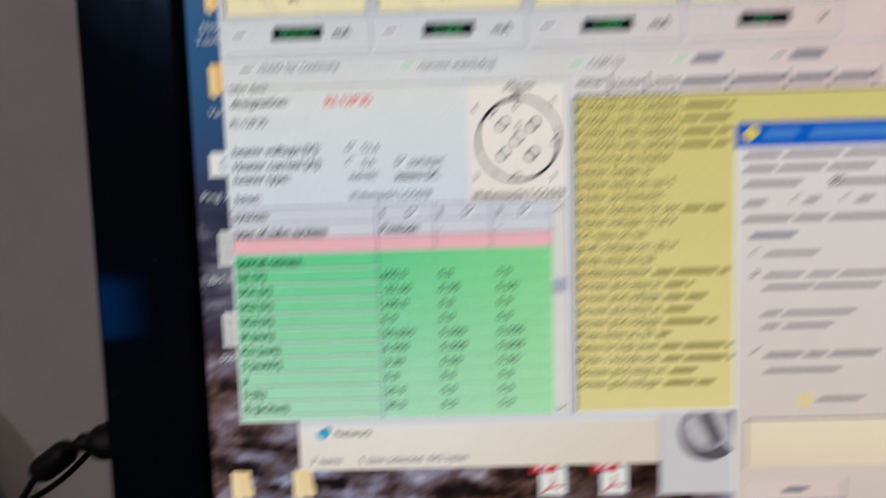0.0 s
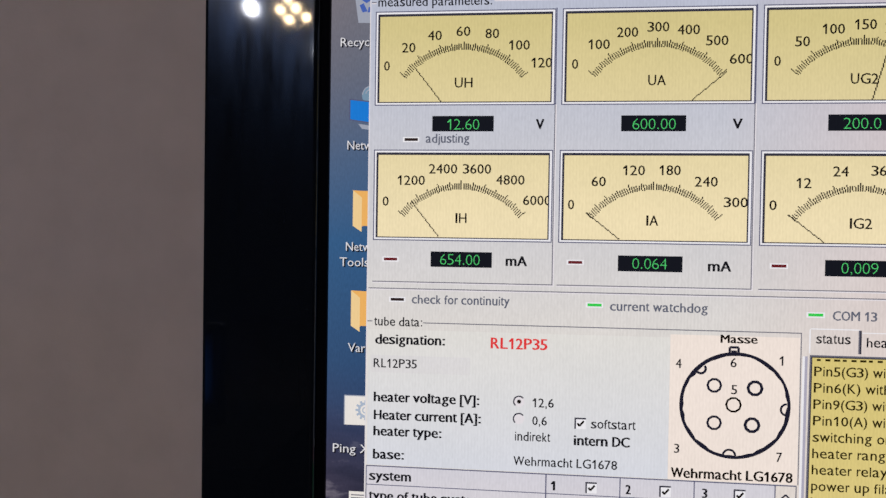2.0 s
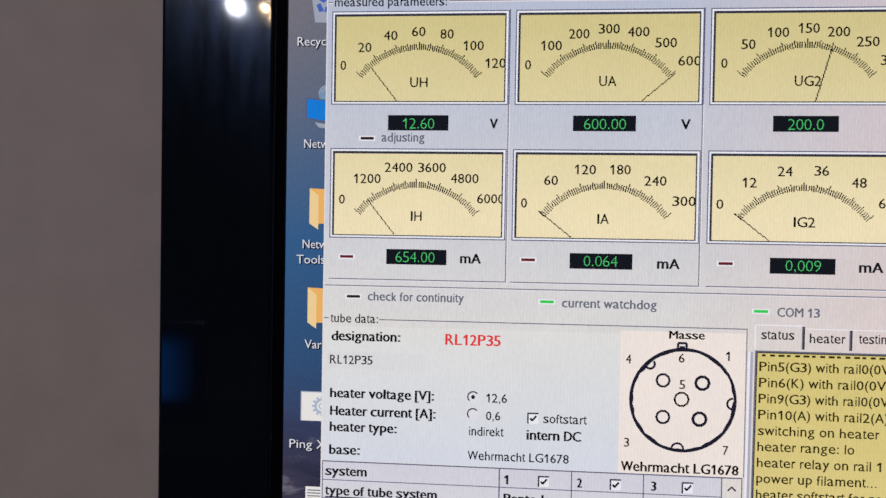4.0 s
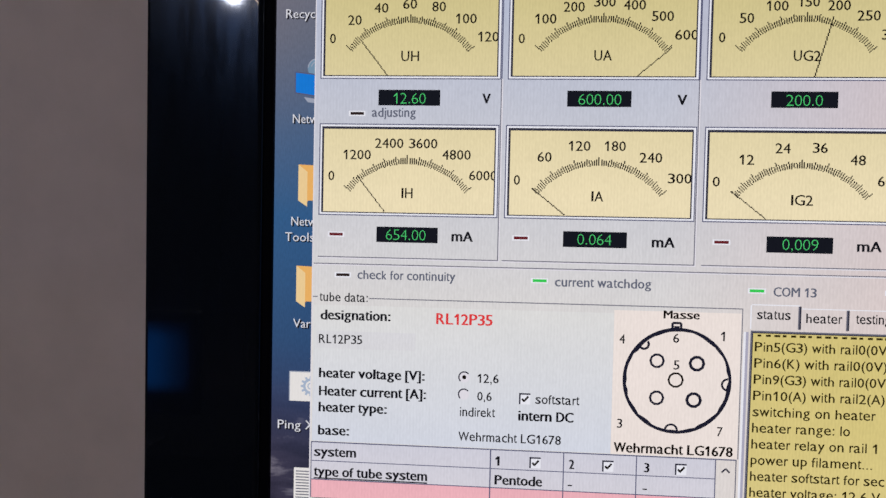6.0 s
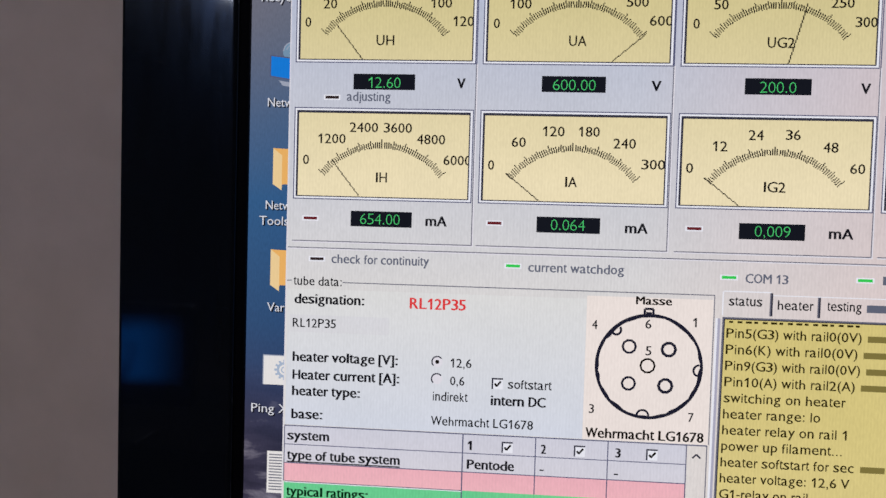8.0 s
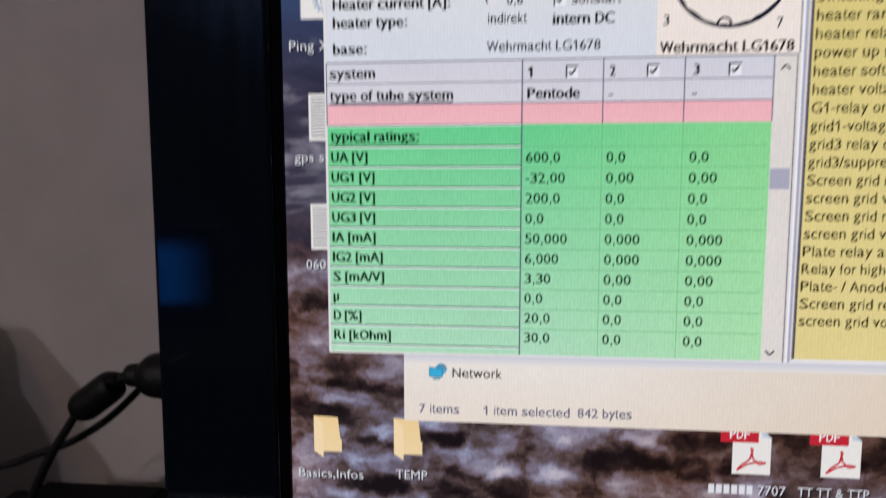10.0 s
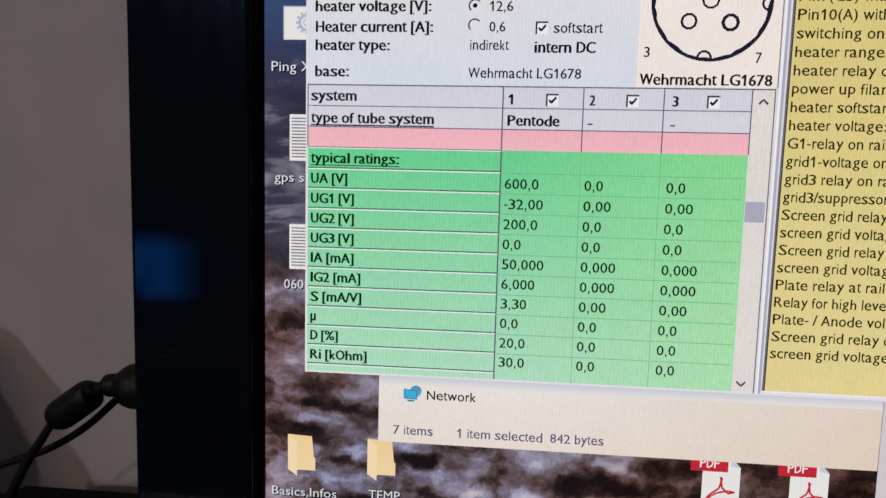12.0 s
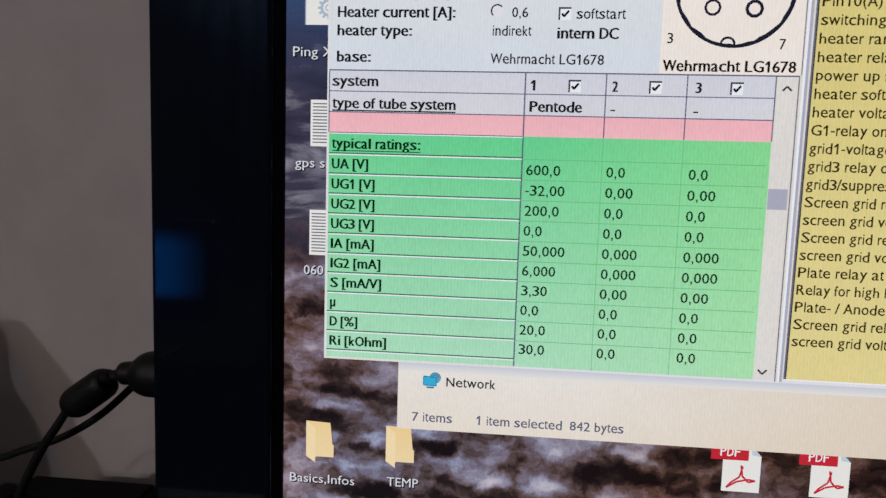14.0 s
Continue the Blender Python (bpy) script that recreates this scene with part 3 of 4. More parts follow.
# ---- icons on the desktop ----
def caption(text, u0, u1, v, parent, cap=8.6):
    writing(text, u0 + 0.9, u1 + 0.9, v + 1.0, cap, "shade_ink", parent, 1.5, 0.8, True)
    writing(text, u0, u1, v, cap, "caption_ink", parent, 2, 0.1, True, -0.004)


def folder_icon(u, v, dark):
    ob = part("folder_icon", shapes([[(u, v), (u + 23.5, v + 1), (u + 24, v + 20), (u + 27, v + 23), (u + 27, v + 35), (u + 10, v + 35), (u + 8.5, v + 37)]], 1),
              M["folder_orange" if dark else "folder"], monitor, "yellow folder symbol on the screen")
    part("folder_flap", shapes([[(u, v), (u + 9, v + 7), (u + 9, v + 41), (u, v + 35)]], 1.4), M["folder" if dark else "folder_dark"], ob)
    return ob


def text_file_icon(u, v, tint="paper"):
    ob = part("document_icon", plates([(u, v, u + 32, v + 42)], 1), M[tint], monitor, "white text page symbol on the screen")
    pieces("text_line", [(u + 2, v + 3 + 2.9 * k, u + 30, v + 4.1 + 2.9 * k) for k in range(13)], 1.4, M["edge_mid"], ob)
    return ob


# recycle bin
ob = part("bin_icon", shapes([[(48, 250), (82, 250), (78, 286), (53, 285)]], 1), M["icon_grey"], monitor, "grey waste bin symbol on the screen")
for arrow in ([(55, 262), (61, 258), (66, 263), (61, 266)], [(54, 268), (58, 266), (62, 274), (57, 275)], [(63, 270), (70, 268), (68, 275), (62, 275)]):
    part("bin_arrow", shapes([arrow], 1.4), M["bin_blue"], ob)
caption("Recycle Bin", 35.5, 92, 308, ob)
# network
ob = part("network_icon", shapes([[(45.5, 360), (72, 363), (72, 384), (45.5, 380)]], 1.4), M["icon_blue"], monitor, "blue screen symbol with a pale globe")
part("globe", shapes([ring_points(67, 356, 9.5)[:-1]], 1), M["icon_globe"], ob)
part("icon_foot", shapes([[(54, 384), (64, 385.5), (74, 391), (58, 389)]], 1), M["icon_grey"], ob)
part("icon_rim", strokes([(45.5, 360, 72, 363), (72, 363, 72, 384), (72, 384, 45.5, 380), (45.5, 380, 45.5, 360)], 1.1, 1.8), M["edge_blue"], ob)
part("globe_band", rings([(67, 356, 6, 1, 3.4, 6.0), (67, 356, 9, 1, 3.2, 6.2)], 1.2), M["icon_grey"], ob)
caption("Network", 43.5, 84, 409.3, ob)
ob = folder_icon(49.8, 449.5, True)
caption("Network", 43.3, 84, 509.2, ob)
caption("Tools", 37.2, 66, 524.5, ob)
ob = folder_icon(49.1, 548.4, True)
caption("Various", 46.6, 84, 609.3, ob)
ob = part("script_icon", plates([(43.3, 652.4, 76, 682)], 1), M["paper"], monitor, "white page symbol with a pale grey gear")
part("page_edge", plates([(43.3, 652.4, 76, 653.4), (43.3, 652.4, 44.3, 682)], 1.2), M["icon_grey"], ob)
part("gear", rings([(65, 667, 6.6, 2.6, 0, math.tau), (65, 667, 2.8, 1.2, 0, math.tau)], 1.4), M["gear"], ob)
for k in range(12):
    c, d = math.cos(k * math.tau / 12), math.sin(k * math.tau / 12)
    part("gear_tooth", strokes([(65 + 7.5 * c, 667 + 7.5 * d, 65 + 10 * c, 667 + 10 * d)], 2.2, 1.4), M["gear"], ob)
caption("Ping X", 32.5, 70, 709.8, ob)
ob = text_file_icon(49.4, 748.3)
caption("gps s", 35.2, 62.9, 809.6, ob)
ob = text_file_icon(49.3, 848.6)
caption("060", 44.3, 62.9, 909, ob)
ob = folder_icon(48.2, 1050.3, False)
caption("Basics,Infos", 32.6, 95.9, 1111.5, ob)
ob = folder_icon(125.8, 1050.3, False)
caption("TEMP", 127.5, 157.6, 1109.5, ob)


def pdf_icon(u, v):
    ob = part("pdf_icon", shapes([[(u + 10.8, v), (u + 34, v), (u + 44, v + 11), (u + 44, v + 45), (u + 10.8, v + 45)]], 1), M["paper"], monitor, "white document symbol with a red PDF band")
    part("page_corner", shapes([[(u + 34, v), (u + 44, v + 11), (u + 36, v + 10)]], 1.3), M["paper_cut"], ob)
    part("red_band", plates([(u, v - 2, u + 33, v + 15.5)], 1.6), M["pdf_red"], ob)
    writing("PDF", u + 8, u + 25, v + 12, 8.4, "white_ink", ob, 2, 0.2)
    loops = [(u + 27, v + 20, u + 28.5, v + 30), (u + 28.5, v + 30, u + 34, v + 35.5), (u + 34, v + 35.5, u + 40, v + 34), (u + 40, v + 34, u + 34, v + 33), (u + 34, v + 33, u + 24, v + 35.5),
             (u + 24, v + 35.5, u + 15, v + 41.5), (u + 15, v + 41.5, u + 19, v + 36.5), (u + 19, v + 36.5, u + 26, v + 31), (u + 26, v + 31, u + 28.5, v + 21)]
    part("curled_stroke", strokes(loops, 1.7, 2), M["pdf_red"], ob)
    return ob


ob = pdf_icon(424, 1046)
bars([(415 + 6.7 * k, 1101.4, 420 + 6.7 * k, 1110) for k in range(6)], "caption_ink", ob, 2)
caption("7707", 458, 482, 1110, ob)
caption("Series 2.00...", 416, 481, 1124.5, ob)
ob = pdf_icon(500.4, 1046)
caption("TT TT & TTP", 492.5, 553, 1110, ob)
caption("Series", 493, 524, 1124.5, ob)

# ---- file window behind the program ----
files = part("file_window", plates([(136, 980, 584, 1051.8)], 3), M["explorer"], monitor, "pale lower edge of a file window")
part("window_shadow", plates([(136, 985, 584, 996)], 3.4), M["soft_shadow"], files)
part("computer_symbol", shapes([[(160, 1000), (172, 1001), (172, 1009), (160, 1008.5)]], 4.2), M["icon_cyan"], files)
part("symbol_rim", strokes([(160, 1000, 172, 1001), (172, 1001, 172, 1009), (172, 1009, 160, 1008.5), (160, 1008.5, 160, 1000)], 0.9, 4.4), M["icon_teal"], files)
part("globe_symbol", shapes([ring_points(171, 1001.4, 5.2)[:-1]], 4), M["icon_sky"], files)
part("globe_band", rings([(171, 1001.4, 5, 0.8, 3.2, 6.3), (171, 1001.4, 3, 0.7, 3.6, 6.0)], 4.15), M["icon_teal"], files)
part("globe_light", shapes([ring_points(172.4, 999.6, 2.6, 14)[:-1]], 4.1), M["icon_globe"], files)
part("symbol_foot", plates([(163, 1009.8, 170, 1011.4)], 4.2), M["icon_teal"], files)
writing("Network", 181.5, 227.1, 1008.8, 8.6, "ink_soft", files)
writing("7 items", 150.1, 188, 1043.6, 8.6, "edge_blue", files)
writing("1 item selected", 210.6, 289.5, 1043.6, 8.6, "edge_blue", files)
writing("842 bytes", 296.5, 345.3, 1043.2, 8.6, "edge_blue", files)

# ---- image window at the back ----
picture = part("image_window", plates([(584.5, 960, 905, 1093)], 2.6), M["photo_grey"], monitor, "grey window with a round dark photograph")
part("photo_rim", shapes([ring_points(646, 1013, 38)[:-1]], 3), M["photo_dark"], picture)
part("photo_field", shapes([ring_points(642, 1007, 31)[:-1]], 3.3), M["photo_mid"], picture)
part("photo_light", shapes([[(616, 1004), (624, 995), (636, 1008), (644, 1022), (642, 1032), (630, 1028), (620, 1016)]], 3.6), M["photo_light"], picture)
part("photo_light", shapes([[(652, 988), (662, 988), (674, 1016), (676, 1040), (666, 1032)]], 3.6), M["photo_light"], picture)
part("photo_dark_patch", shapes([[(634, 992), (646, 989), (662, 1020), (654, 1034), (646, 1020)]], 3.5), M["photo_dark"], picture)

# ---- program window ----
program = part("program_window", plates([(64.8, 190, 1180, 988)], 4), M["panel"], monitor, "grey window of a valve measuring program")
part("window_edge", plates([(64.8, 190, 65.7, 987)], 4.6), M["edge_mid_light"], program)
part("window_edge", plates([(243, 985.8, 1180, 987.6)], 4.6), M["edge_mid_light"], program)
writing("measured parameters:", 72.8, 183.9, 270, 8.4, "ink_soft", program)
pieces("group_line", [(66.5, 265.3, 71, 266.3), (186, 264.6, 1170, 265.6)], 5, M["edge_mid"], program)
pieces("group_line", [(66.5, 266.3, 71, 267.3), (186, 265.6, 1170, 266.8)], 5, M["edge_mid_light"], program)


def dial(u, v, height, numbers, unit, needle, clip, w=177.6):
    """A drawn pointer instrument: sunk frame, cream face, tick arc, numbers and needle."""
    b = v + height
    part("dial_outline", plates([(u, v, u + w, v + 1), (u, v, u + 1, b), (u + w - 1, v, u + w, b), (u, b - 1, u + w, b)], 5), M["edge_blue"], program)
    part("dial_frame", plates([(u + 1, v + 1, u + w - 1, b - 1)], 4.8), M["edge_light"], program)
    part("dial_rim", plates([(u + 2.6, v + 2.8, u + w - 3, b - 2.6)], 5), M["edge_dark"], program)
    part("dial_face", plates([(u + 4.6, v + 5.2, u + w - 4.2, b - 3.6)], 5.4), M["face"], program)
    k = w / 174.6
    cu, cv, r = u + 86.8 * k, v + 109 + 1.2 * (k - 1), 77.4 * (1 + 0.4 * (k - 1))
    ticks = []
    for n in range(61):
        a = math.radians(-51.6 + 103.2 * n / 60) * (1 + 0.6 * (k - 1))
        inner, outer = r - 6.2, r - 1.4 if n % 5 else r + (1.4 if n % 10 == 0 else 0.2)
        ticks.append((cu + outer * math.sin(a), cv - outer * math.cos(a), cu + inner * math.sin(a), cv - inner * math.cos(a)))
    tagged(part("tick_scale", stepped_lines(ticks, 6), M["ink"], program), kind="stuff")
    for text, u0, u1, base in numbers:
        writing(text, u0, u1, base, 9.4, "ink", program)
    writing(unit[0], unit[1], unit[2], unit[3], 9.6, "ink", program)
    part("needle", stepped_lines([needle], 6.4), M["ink"], program)
    if clip:
        part("dial_rim", plates([(u + w - 4.2, v + 4, u + w - 3, b - 3)], 7), M["edge_dark"], program)
        part("dial_frame", plates([(u + w - 3, v + 2, u + w - 1, b - 1)], 7), M["edge_light"], program)


R0, R1, H0, H1 = 274.8, 409.4, 91.7, 88.8
dial(70.4, R0, H0, (("0", 79.2, 85.1, 332.4), ("20", 96.7, 110.1, 314.8), ("40", 122.1, 135.8, 303.3), ("60", 149.7, 163.4, 299.7), ("80", 177.8, 191.1, 302.2), ("100", 200.8, 220.6, 313.6), ("120", 222.4, 242, 330.7)),
     ("UH", 148.9, 166.2, 349.4), (109.2, 329.2, 135.6, 362.6), True, 174.6)
dial(251.2, R0, H0, (("0", 260.5, 266.5, 332.4), ("100", 275.8, 295.7, 314), ("200", 302, 321.7, 302.9), ("300", 330.1, 350.2, 298.3), ("400", 357.7, 378.1, 301.3), ("500", 383.6, 403.9, 311.8), ("600", 405.3, 426.6, 329.1)),
     ("UA", 331.6, 348, 348.5), (402.3, 337, 372, 362.6), True)
dial(435, R0, H0, (("0", 445, 451, 331.5), ("50", 463.2, 476.3, 313.8), ("100", 487.2, 506.6, 302.7), ("150", 515.2, 534.2, 299), ("200", 541.4, 561.5, 302.4), ("250", 567.5, 588, 311.8), ("300", 589.5, 609, 329.1)),
     ("UG2", 512.6, 536.8, 348.5), (545.3, 314.5, 531.9, 362.8), True)
dial(70.4, R1, H1, (("0", 79.6, 85.7, 464.4), ("1200", 94.4, 121.2, 443.8), ("2400", 124.9, 152.7, 432.5), ("3600", 158, 185.5, 432.5), ("4800", 190.4, 217.7, 442.9), ("6000", 216.4, 243, 462.4)),
     ("IH", 151.6, 162.4, 480.5), (108.4, 460.2, 134.9, 493.6), True, 174)
dial(250.6, R1, H1, (("0", 259.1, 265.1, 466), ("60", 280.9, 294.4, 443.8), ("120", 310.2, 330.5, 433.1), ("180", 343.8, 363.3, 432.9), ("240", 376.1, 397.1, 443.4), ("300", 402.7, 424.6, 462.5)),
     ("IA", 332.5, 343.6, 480.7), (276.5, 469, 307.5, 493.8), True)
dial(435.3, R1, H1, (("0", 443.6, 450.3, 464.8), ("12", 467.4, 480.6, 444.1), ("24", 499.2, 512.9, 433.2), ("36", 532.5, 546, 432.5), ("48", 566.5, 580, 443.4), ("60", 591, 604.5, 462.5)),
     ("IG2", 514.9, 534.5, 481.1), (461.2, 469.3, 492.3, 494), True)
for v, h in ((R0, H0), (R1, H1)):
    dial(620, v, h, (), ("-", 700, 704, v + 72), (650, v + 60, 680, v + h - 4), False)


def group_box(u0, u1):
    pieces("group_box", [(u1, 366, u1 + 0.9, 539), (u0, 538.3, u1 + 0.9, 539.2)], 5, M["edge_mid"], program)
    pieces("group_box", [(u1 + 0.9, 366, u1 + 2, 540.3), (u0, 539.2, u1 + 2, 540.3)], 5, M["edge_mid_light"], program)
    part("group_box", plates([(u1 + 0.2, 274, u1 + 1.2, 410)], 4.9), M["edge_blue"], program)


for u0, u1 in ((70.4, 245), (249.6, 428.6), (435.6, 613), (619, 795)):
    group_box(u0, u1)


def readout(u, v, text, u0, u1, base, unit=None):
    part("digital_readout", plates([(u, v, u + 59.6, v + 15)], 5), M["readout"], program, "black field with green figures")
    writing(text, u0, u1, base, 10.2, "digits", program, 6, 0, False, -0.02)
    if unit:
        writing(unit[0], unit[1], unit[2], unit[3], 9.6, "ink_soft", program, 6, 0.95)


readout(127.6, 376.7, "12.60", 142.4, 173.3, 389.8, ("V", 227.4, 235.6, 389.6))
readout(307.6, 376.7, "600.00", 318, 357.8, 389.7, ("V", 409.1, 418.4, 389.6))
readout(494, 376.4, "200.0", 507.5, 540, 389.5, ("V", 597, 606, 389.6))
readout(127.9, 508.5, "654.00", 137.1, 175.8, 521, ("mA", 200.8, 221.5, 521.3))
readout(307, 509.3, "0.064", 320.4, 352.3, 521.6, ("mA", 389.7, 411.1, 522.8))
readout(494.3, 510.3, "0,009", 508.6, 540.8, 522.4, ("mA", 575, 597, 522.8))
readout(678, 509, "0,0", 697, 714, 521.8, ("V", 771, 780, 522))


def lamp(u, v, kind, text=None, u0=0, u1=0, base=0):
    part("lamp_surround", plates([(u - 1.6, v - 1.1, u + 14.6, v + 3.9)], 5.2), M["edge_light"], program)
    part("status_lamp", plates([(u, v, u + 13.2, v + 2.7)], 5.4), M[kind], program)
    if text:
        writing(text, u0, u1, base, 8.6, "ink_grey", program, 6, 0.5)


lamp(100.5, 398.2, "led_off", "adjusting", 121.3, 164, 402.7)
for u in (81.6, 260.5, 447):
    lamp(u, 515.3, "led_red")
lamp(88.9, 554.8, "led_off", "check for continuity", 109.8, 205.5, 559.8)
lamp(279.4, 555.7, "led_on", "current watchdog", 300.3, 390.5, 562)
lamp(480.6, 560, "led_on", "COM 13", 502, 541, 566)
lamp(603, 559, "led_on")
lamp(718, 558, "led_off")
bars([(625, 556, 657, 564)], "ink_grey", program)
bars([(740, 555, 778, 563)], "ink_grey", program)
part("section_line", plates([(66.5, 545, 1170, 545.9)], 5), M["edge_mid"], program)
part("section_line", plates([(66.5, 545.9, 1170, 547)], 5), M["edge_mid_light"], program)

# tube data form
part("data_form", plates([(67, 586, 357, 720.5)], 4.6), M["form"], program)
pieces("form_line", [(66, 577.6, 71, 578.5), (121.5, 578.2, 475.4, 579.1), (474.6, 579, 475.4, 720.5)], 5.4, M["edge_mid"], program)
part("entry_field", plates([(70, 611.5, 168, 628.5)], 5), M["field"], program)
writing("tube data:", 72.9, 120.6, 582.3, 8.5, "ink_soft", program)
for text, u0, u1, base in (("designation:", 73.9, 143.4, 600.3), ("heater voltage [V]:", 73.3, 177.8, 657.4), ("Heater current [A]:", 73.6, 179.6, 675.2), ("heater type:", 73.4, 141.3, 691.2), ("base:", 73.2, 104.5, 714.2), ("intern DC", 268.6, 321.5, 692.2)):
    writing(text, u0, u1, base, 9.4, "ink_soft", program, 6, 0.95)
writing("RL12P35", 187.7, 242.2, 601.6, 10.6, "ink_red", program, 6, 0.8)
for text, u0, u1, base in (("RL12P35", 72.8, 115.9, 623.6), ("12,6", 229, 249.3, 657), ("0,6", 228.9, 243, 674.4), ("indirekt", 212.6, 246.4, 690.2), ("softstart", 284.6, 326.5, 675.3), ("Wehrmacht LG1678", 211.5, 310, 714.2)):
    writing(text, u0, u1, base, 8.7, "ink_soft", program, 6, 0.3)
for v, on in ((652.3, True), (669, False)):
    part("radio_button", shapes([ring_points(216, v, 5.2)[:-1]], 5.4), M["edge_mid_light"], program)
    part("button_rim", rings([(216, v, 5.2, 1.3, 2.3, 5.6)], 5.8), M["edge_dark"], program)
    if on:
        part("button_dot", shapes([ring_points(216, v, 2.0, 12)[:-1]], 6), M["ink"], program)


def tick_box(u, v, s=10.8):
    part("tick_box", plates([(u, v, u + s, v + s)], 5.4), M["edge_light"], program)
    part("box_rim", plates([(u, v, u + s, v + 1.5), (u, v, u + 1.5, v + s)], 5.8), M["edge_dark"], program)
    part("tick_mark", strokes([(u + 2.9, v + s * 0.5, u + s * 0.44, v + s * 0.73), (u + s * 0.42, v + s * 0.75, u + s * 0.82, v + s * 0.28)], 1.9, 6), M["ink"], program)


tick_box(269.1, 665.6)

# socket drawing
part("socket_drawing", plates([(357, 583, 474, 720.5)], 5), M["socket"], program, "white field with a hand-drawn valve socket")
cu, cv, cr = 416.6, 648.4, 48.6
part("socket_ring", rings([(cu, cv, cr, 3.4, 0, math.tau)], 5.8, 0.036), M["drawn"], program)
for u, v in ((397.9, 629.9), (398.4, 665.2)):
    part("socket_hole", rings([(u, v, 6.1, 2.2, 0, math.tau)], 5.8, 0.05), M["drawn"], program)
for u, v in ((434.7, 631.4), (432.7, 666.1)):
    part("socket_hole", rings([(u, v, 6.3, 2.8, 0, math.tau)], 5.8, 0.05), M["drawn"], program)
part("socket_hole", rings([(415.6, 647.6, 6.6, 1.9, 0, math.tau)], 5.8, 0.05), M["ink"], program)
part("socket_key", strokes([(411.2, 593.6, 419.2, 593.6), (411.2, 593.6, 411.2, 601), (419.2, 593.6, 419.2, 601), (411.2, 600.6, 419.2, 600.6), (412.6, 597.6, 417.8, 597.6)], 2.2, 5.8), M["drawn"], program)
for notch in ((385.4, 614.6, 4.4, 2.2, -0.7, 2.6), (463.4, 650.5, 5.2, 2.0, 1.5, 4.75), (412.6, 695.6, 5.6, 1.9, 3.2, 6.3)):
    part("socket_notch", rings([notch], 5.8, 0.05), M["drawn"], program)
for text, u0, u1, base in (("6", 412, 417.8, 612.2), ("5", 413.2, 418.8, 637.6), ("1", 456, None, 609.2), ("4", 362.4, 367.6, 614.5), ("3", 362.3, 367.3, 695.2), ("7", 455, 460.3, 699.4)):
    writing(text, u0, u1, base, 8.8, "ink_soft", program)
writing("Masse", 402.6, 436.1, 589.6, 7.6, "ink", program, 6, 0.8)
writing("Wehrmacht LG1678", 359.8, 470.2, 718.6, 9.4, "ink", program, 6, 0.75)

# table
TOPS = [722 + 18.35 * k for k in range(15)]
C = (67, 243, 313, 381.5, 454.8)
part("table_heading", plates([(67, 721, 473, 758.8)], 5), M["head"], program)
part("pink_band", plates([(67, 758.8, 454.8, 777.2)], 5), M["pink"], program)
part("green_table", plates([(67, 777.2, 454.8, 986)], 5), M["green"], program, "table with a green ground")
pieces("table_rule", [(66.5, 721, 473, 722.1), (67, 739.8, 454.8, 740.6), (67, 758.3, 454.8, 759.2), (242.4, 722, 243.6, 986), (312.5, 722, 313.5, 777), (381.1, 722, 382.1, 777), (454.3, 722, 455.3, 777), (66.3, 722.1, 67.2, 777)], 5.4, M["edge_blue"], program)
part("table_rule", plates([(68, 776.8, 243, 777.6)], 5.5), M["edge_mid"], program)
part("table_light", plates([(67.5, 777.6, 243, 778.4)], 5.5), M["edge_light"], program)
for k in range(11):
    v = 795.6 + 18.3 * k
    part("row_rule", plates([(67, v - 0.2, 243, v + 0.9)], 5.4), M["green_line"], program)
    part("row_light", plates([(67.5, v + 0.9, 243, v + 2.0)], 5.4), M["edge_light"], program)
    if k < 10:
        part("cell_rule", plates([(244, v + 1.4, 452, v + 2)], 5.4), M["green_faint"], program)
pieces("cell_rule", [(312.7, 777.5, 313.2, 986), (381.2, 777.5, 381.7, 986)], 5.4, M["green_faint"], program)
writing("system", 69.5, 111.7, 735.6, 9.2, "ink_soft", program, 6, 0.9)
writing("type of tube system", 69.6, 182.1, 755.4, 9.2, "ink_soft", program, 6, 0.9)
part("underline", plates([(69.6, 756.8, 182.1, 758)], 6), M["ink_soft"], program)
writing("Pentode", 247.4, 293.3, 755.4, 9.2, "ink_soft", program, 6, 0.9)
for text, u, box_u in (("1", 247.7, 280.5), ("2", 318.1, 349.5), ("3", 388.7, 417.5)):
    writing(text, u, None if text == "1" else u + 5.2, 736.8, 9.0, "ink_soft", program, 6, 0.95)
    tick_box(box_u, 727.2)
bars([(317.5, 752.4, 321.7, 753.6)], "ink_soft", program)
bars([(388, 752.6, 392.2, 753.8)], "ink_soft", program)
writing("typical ratings:", 69.6, 151.4, 791.6, 9.2, "ink_green", program, 6, 0.9)
part("underline", plates([(69.6, 793.2, 151.4, 794)], 6), M["ink_green"], program)
ROWS = (("UA [V]", 34.1, "600,0", 30.3, "0,0", 16.4), ("UG1 [V]", 40.4, "-32,00", 34.8, "0,00", 24), ("UG2 [V]", 40.6, "200,0", 30.6, "0,0", 16.4), ("UG3 [V]", 40.6, "0,0", 16.4, "0,0", 16.4),
        ("IA [mA]", 40.8, "50,000", 37.4, "0,000", 30.6), ("IG2 [mA]", 47.3, "6,000", 30, "0,000", 30.6), ("S [mA/V]", 48.4, "3,30", 23.4, "0,00", 24), ("\u00b5", 5.4, "0,0", 16.4, "0,0", 16.4),
        ("D [%]", 26.6, "20,0", 23.3, "0,0", 16.4), ("Ri [kOhm]", 54.2, "30,0", 23.3, "0,0", 16.4))
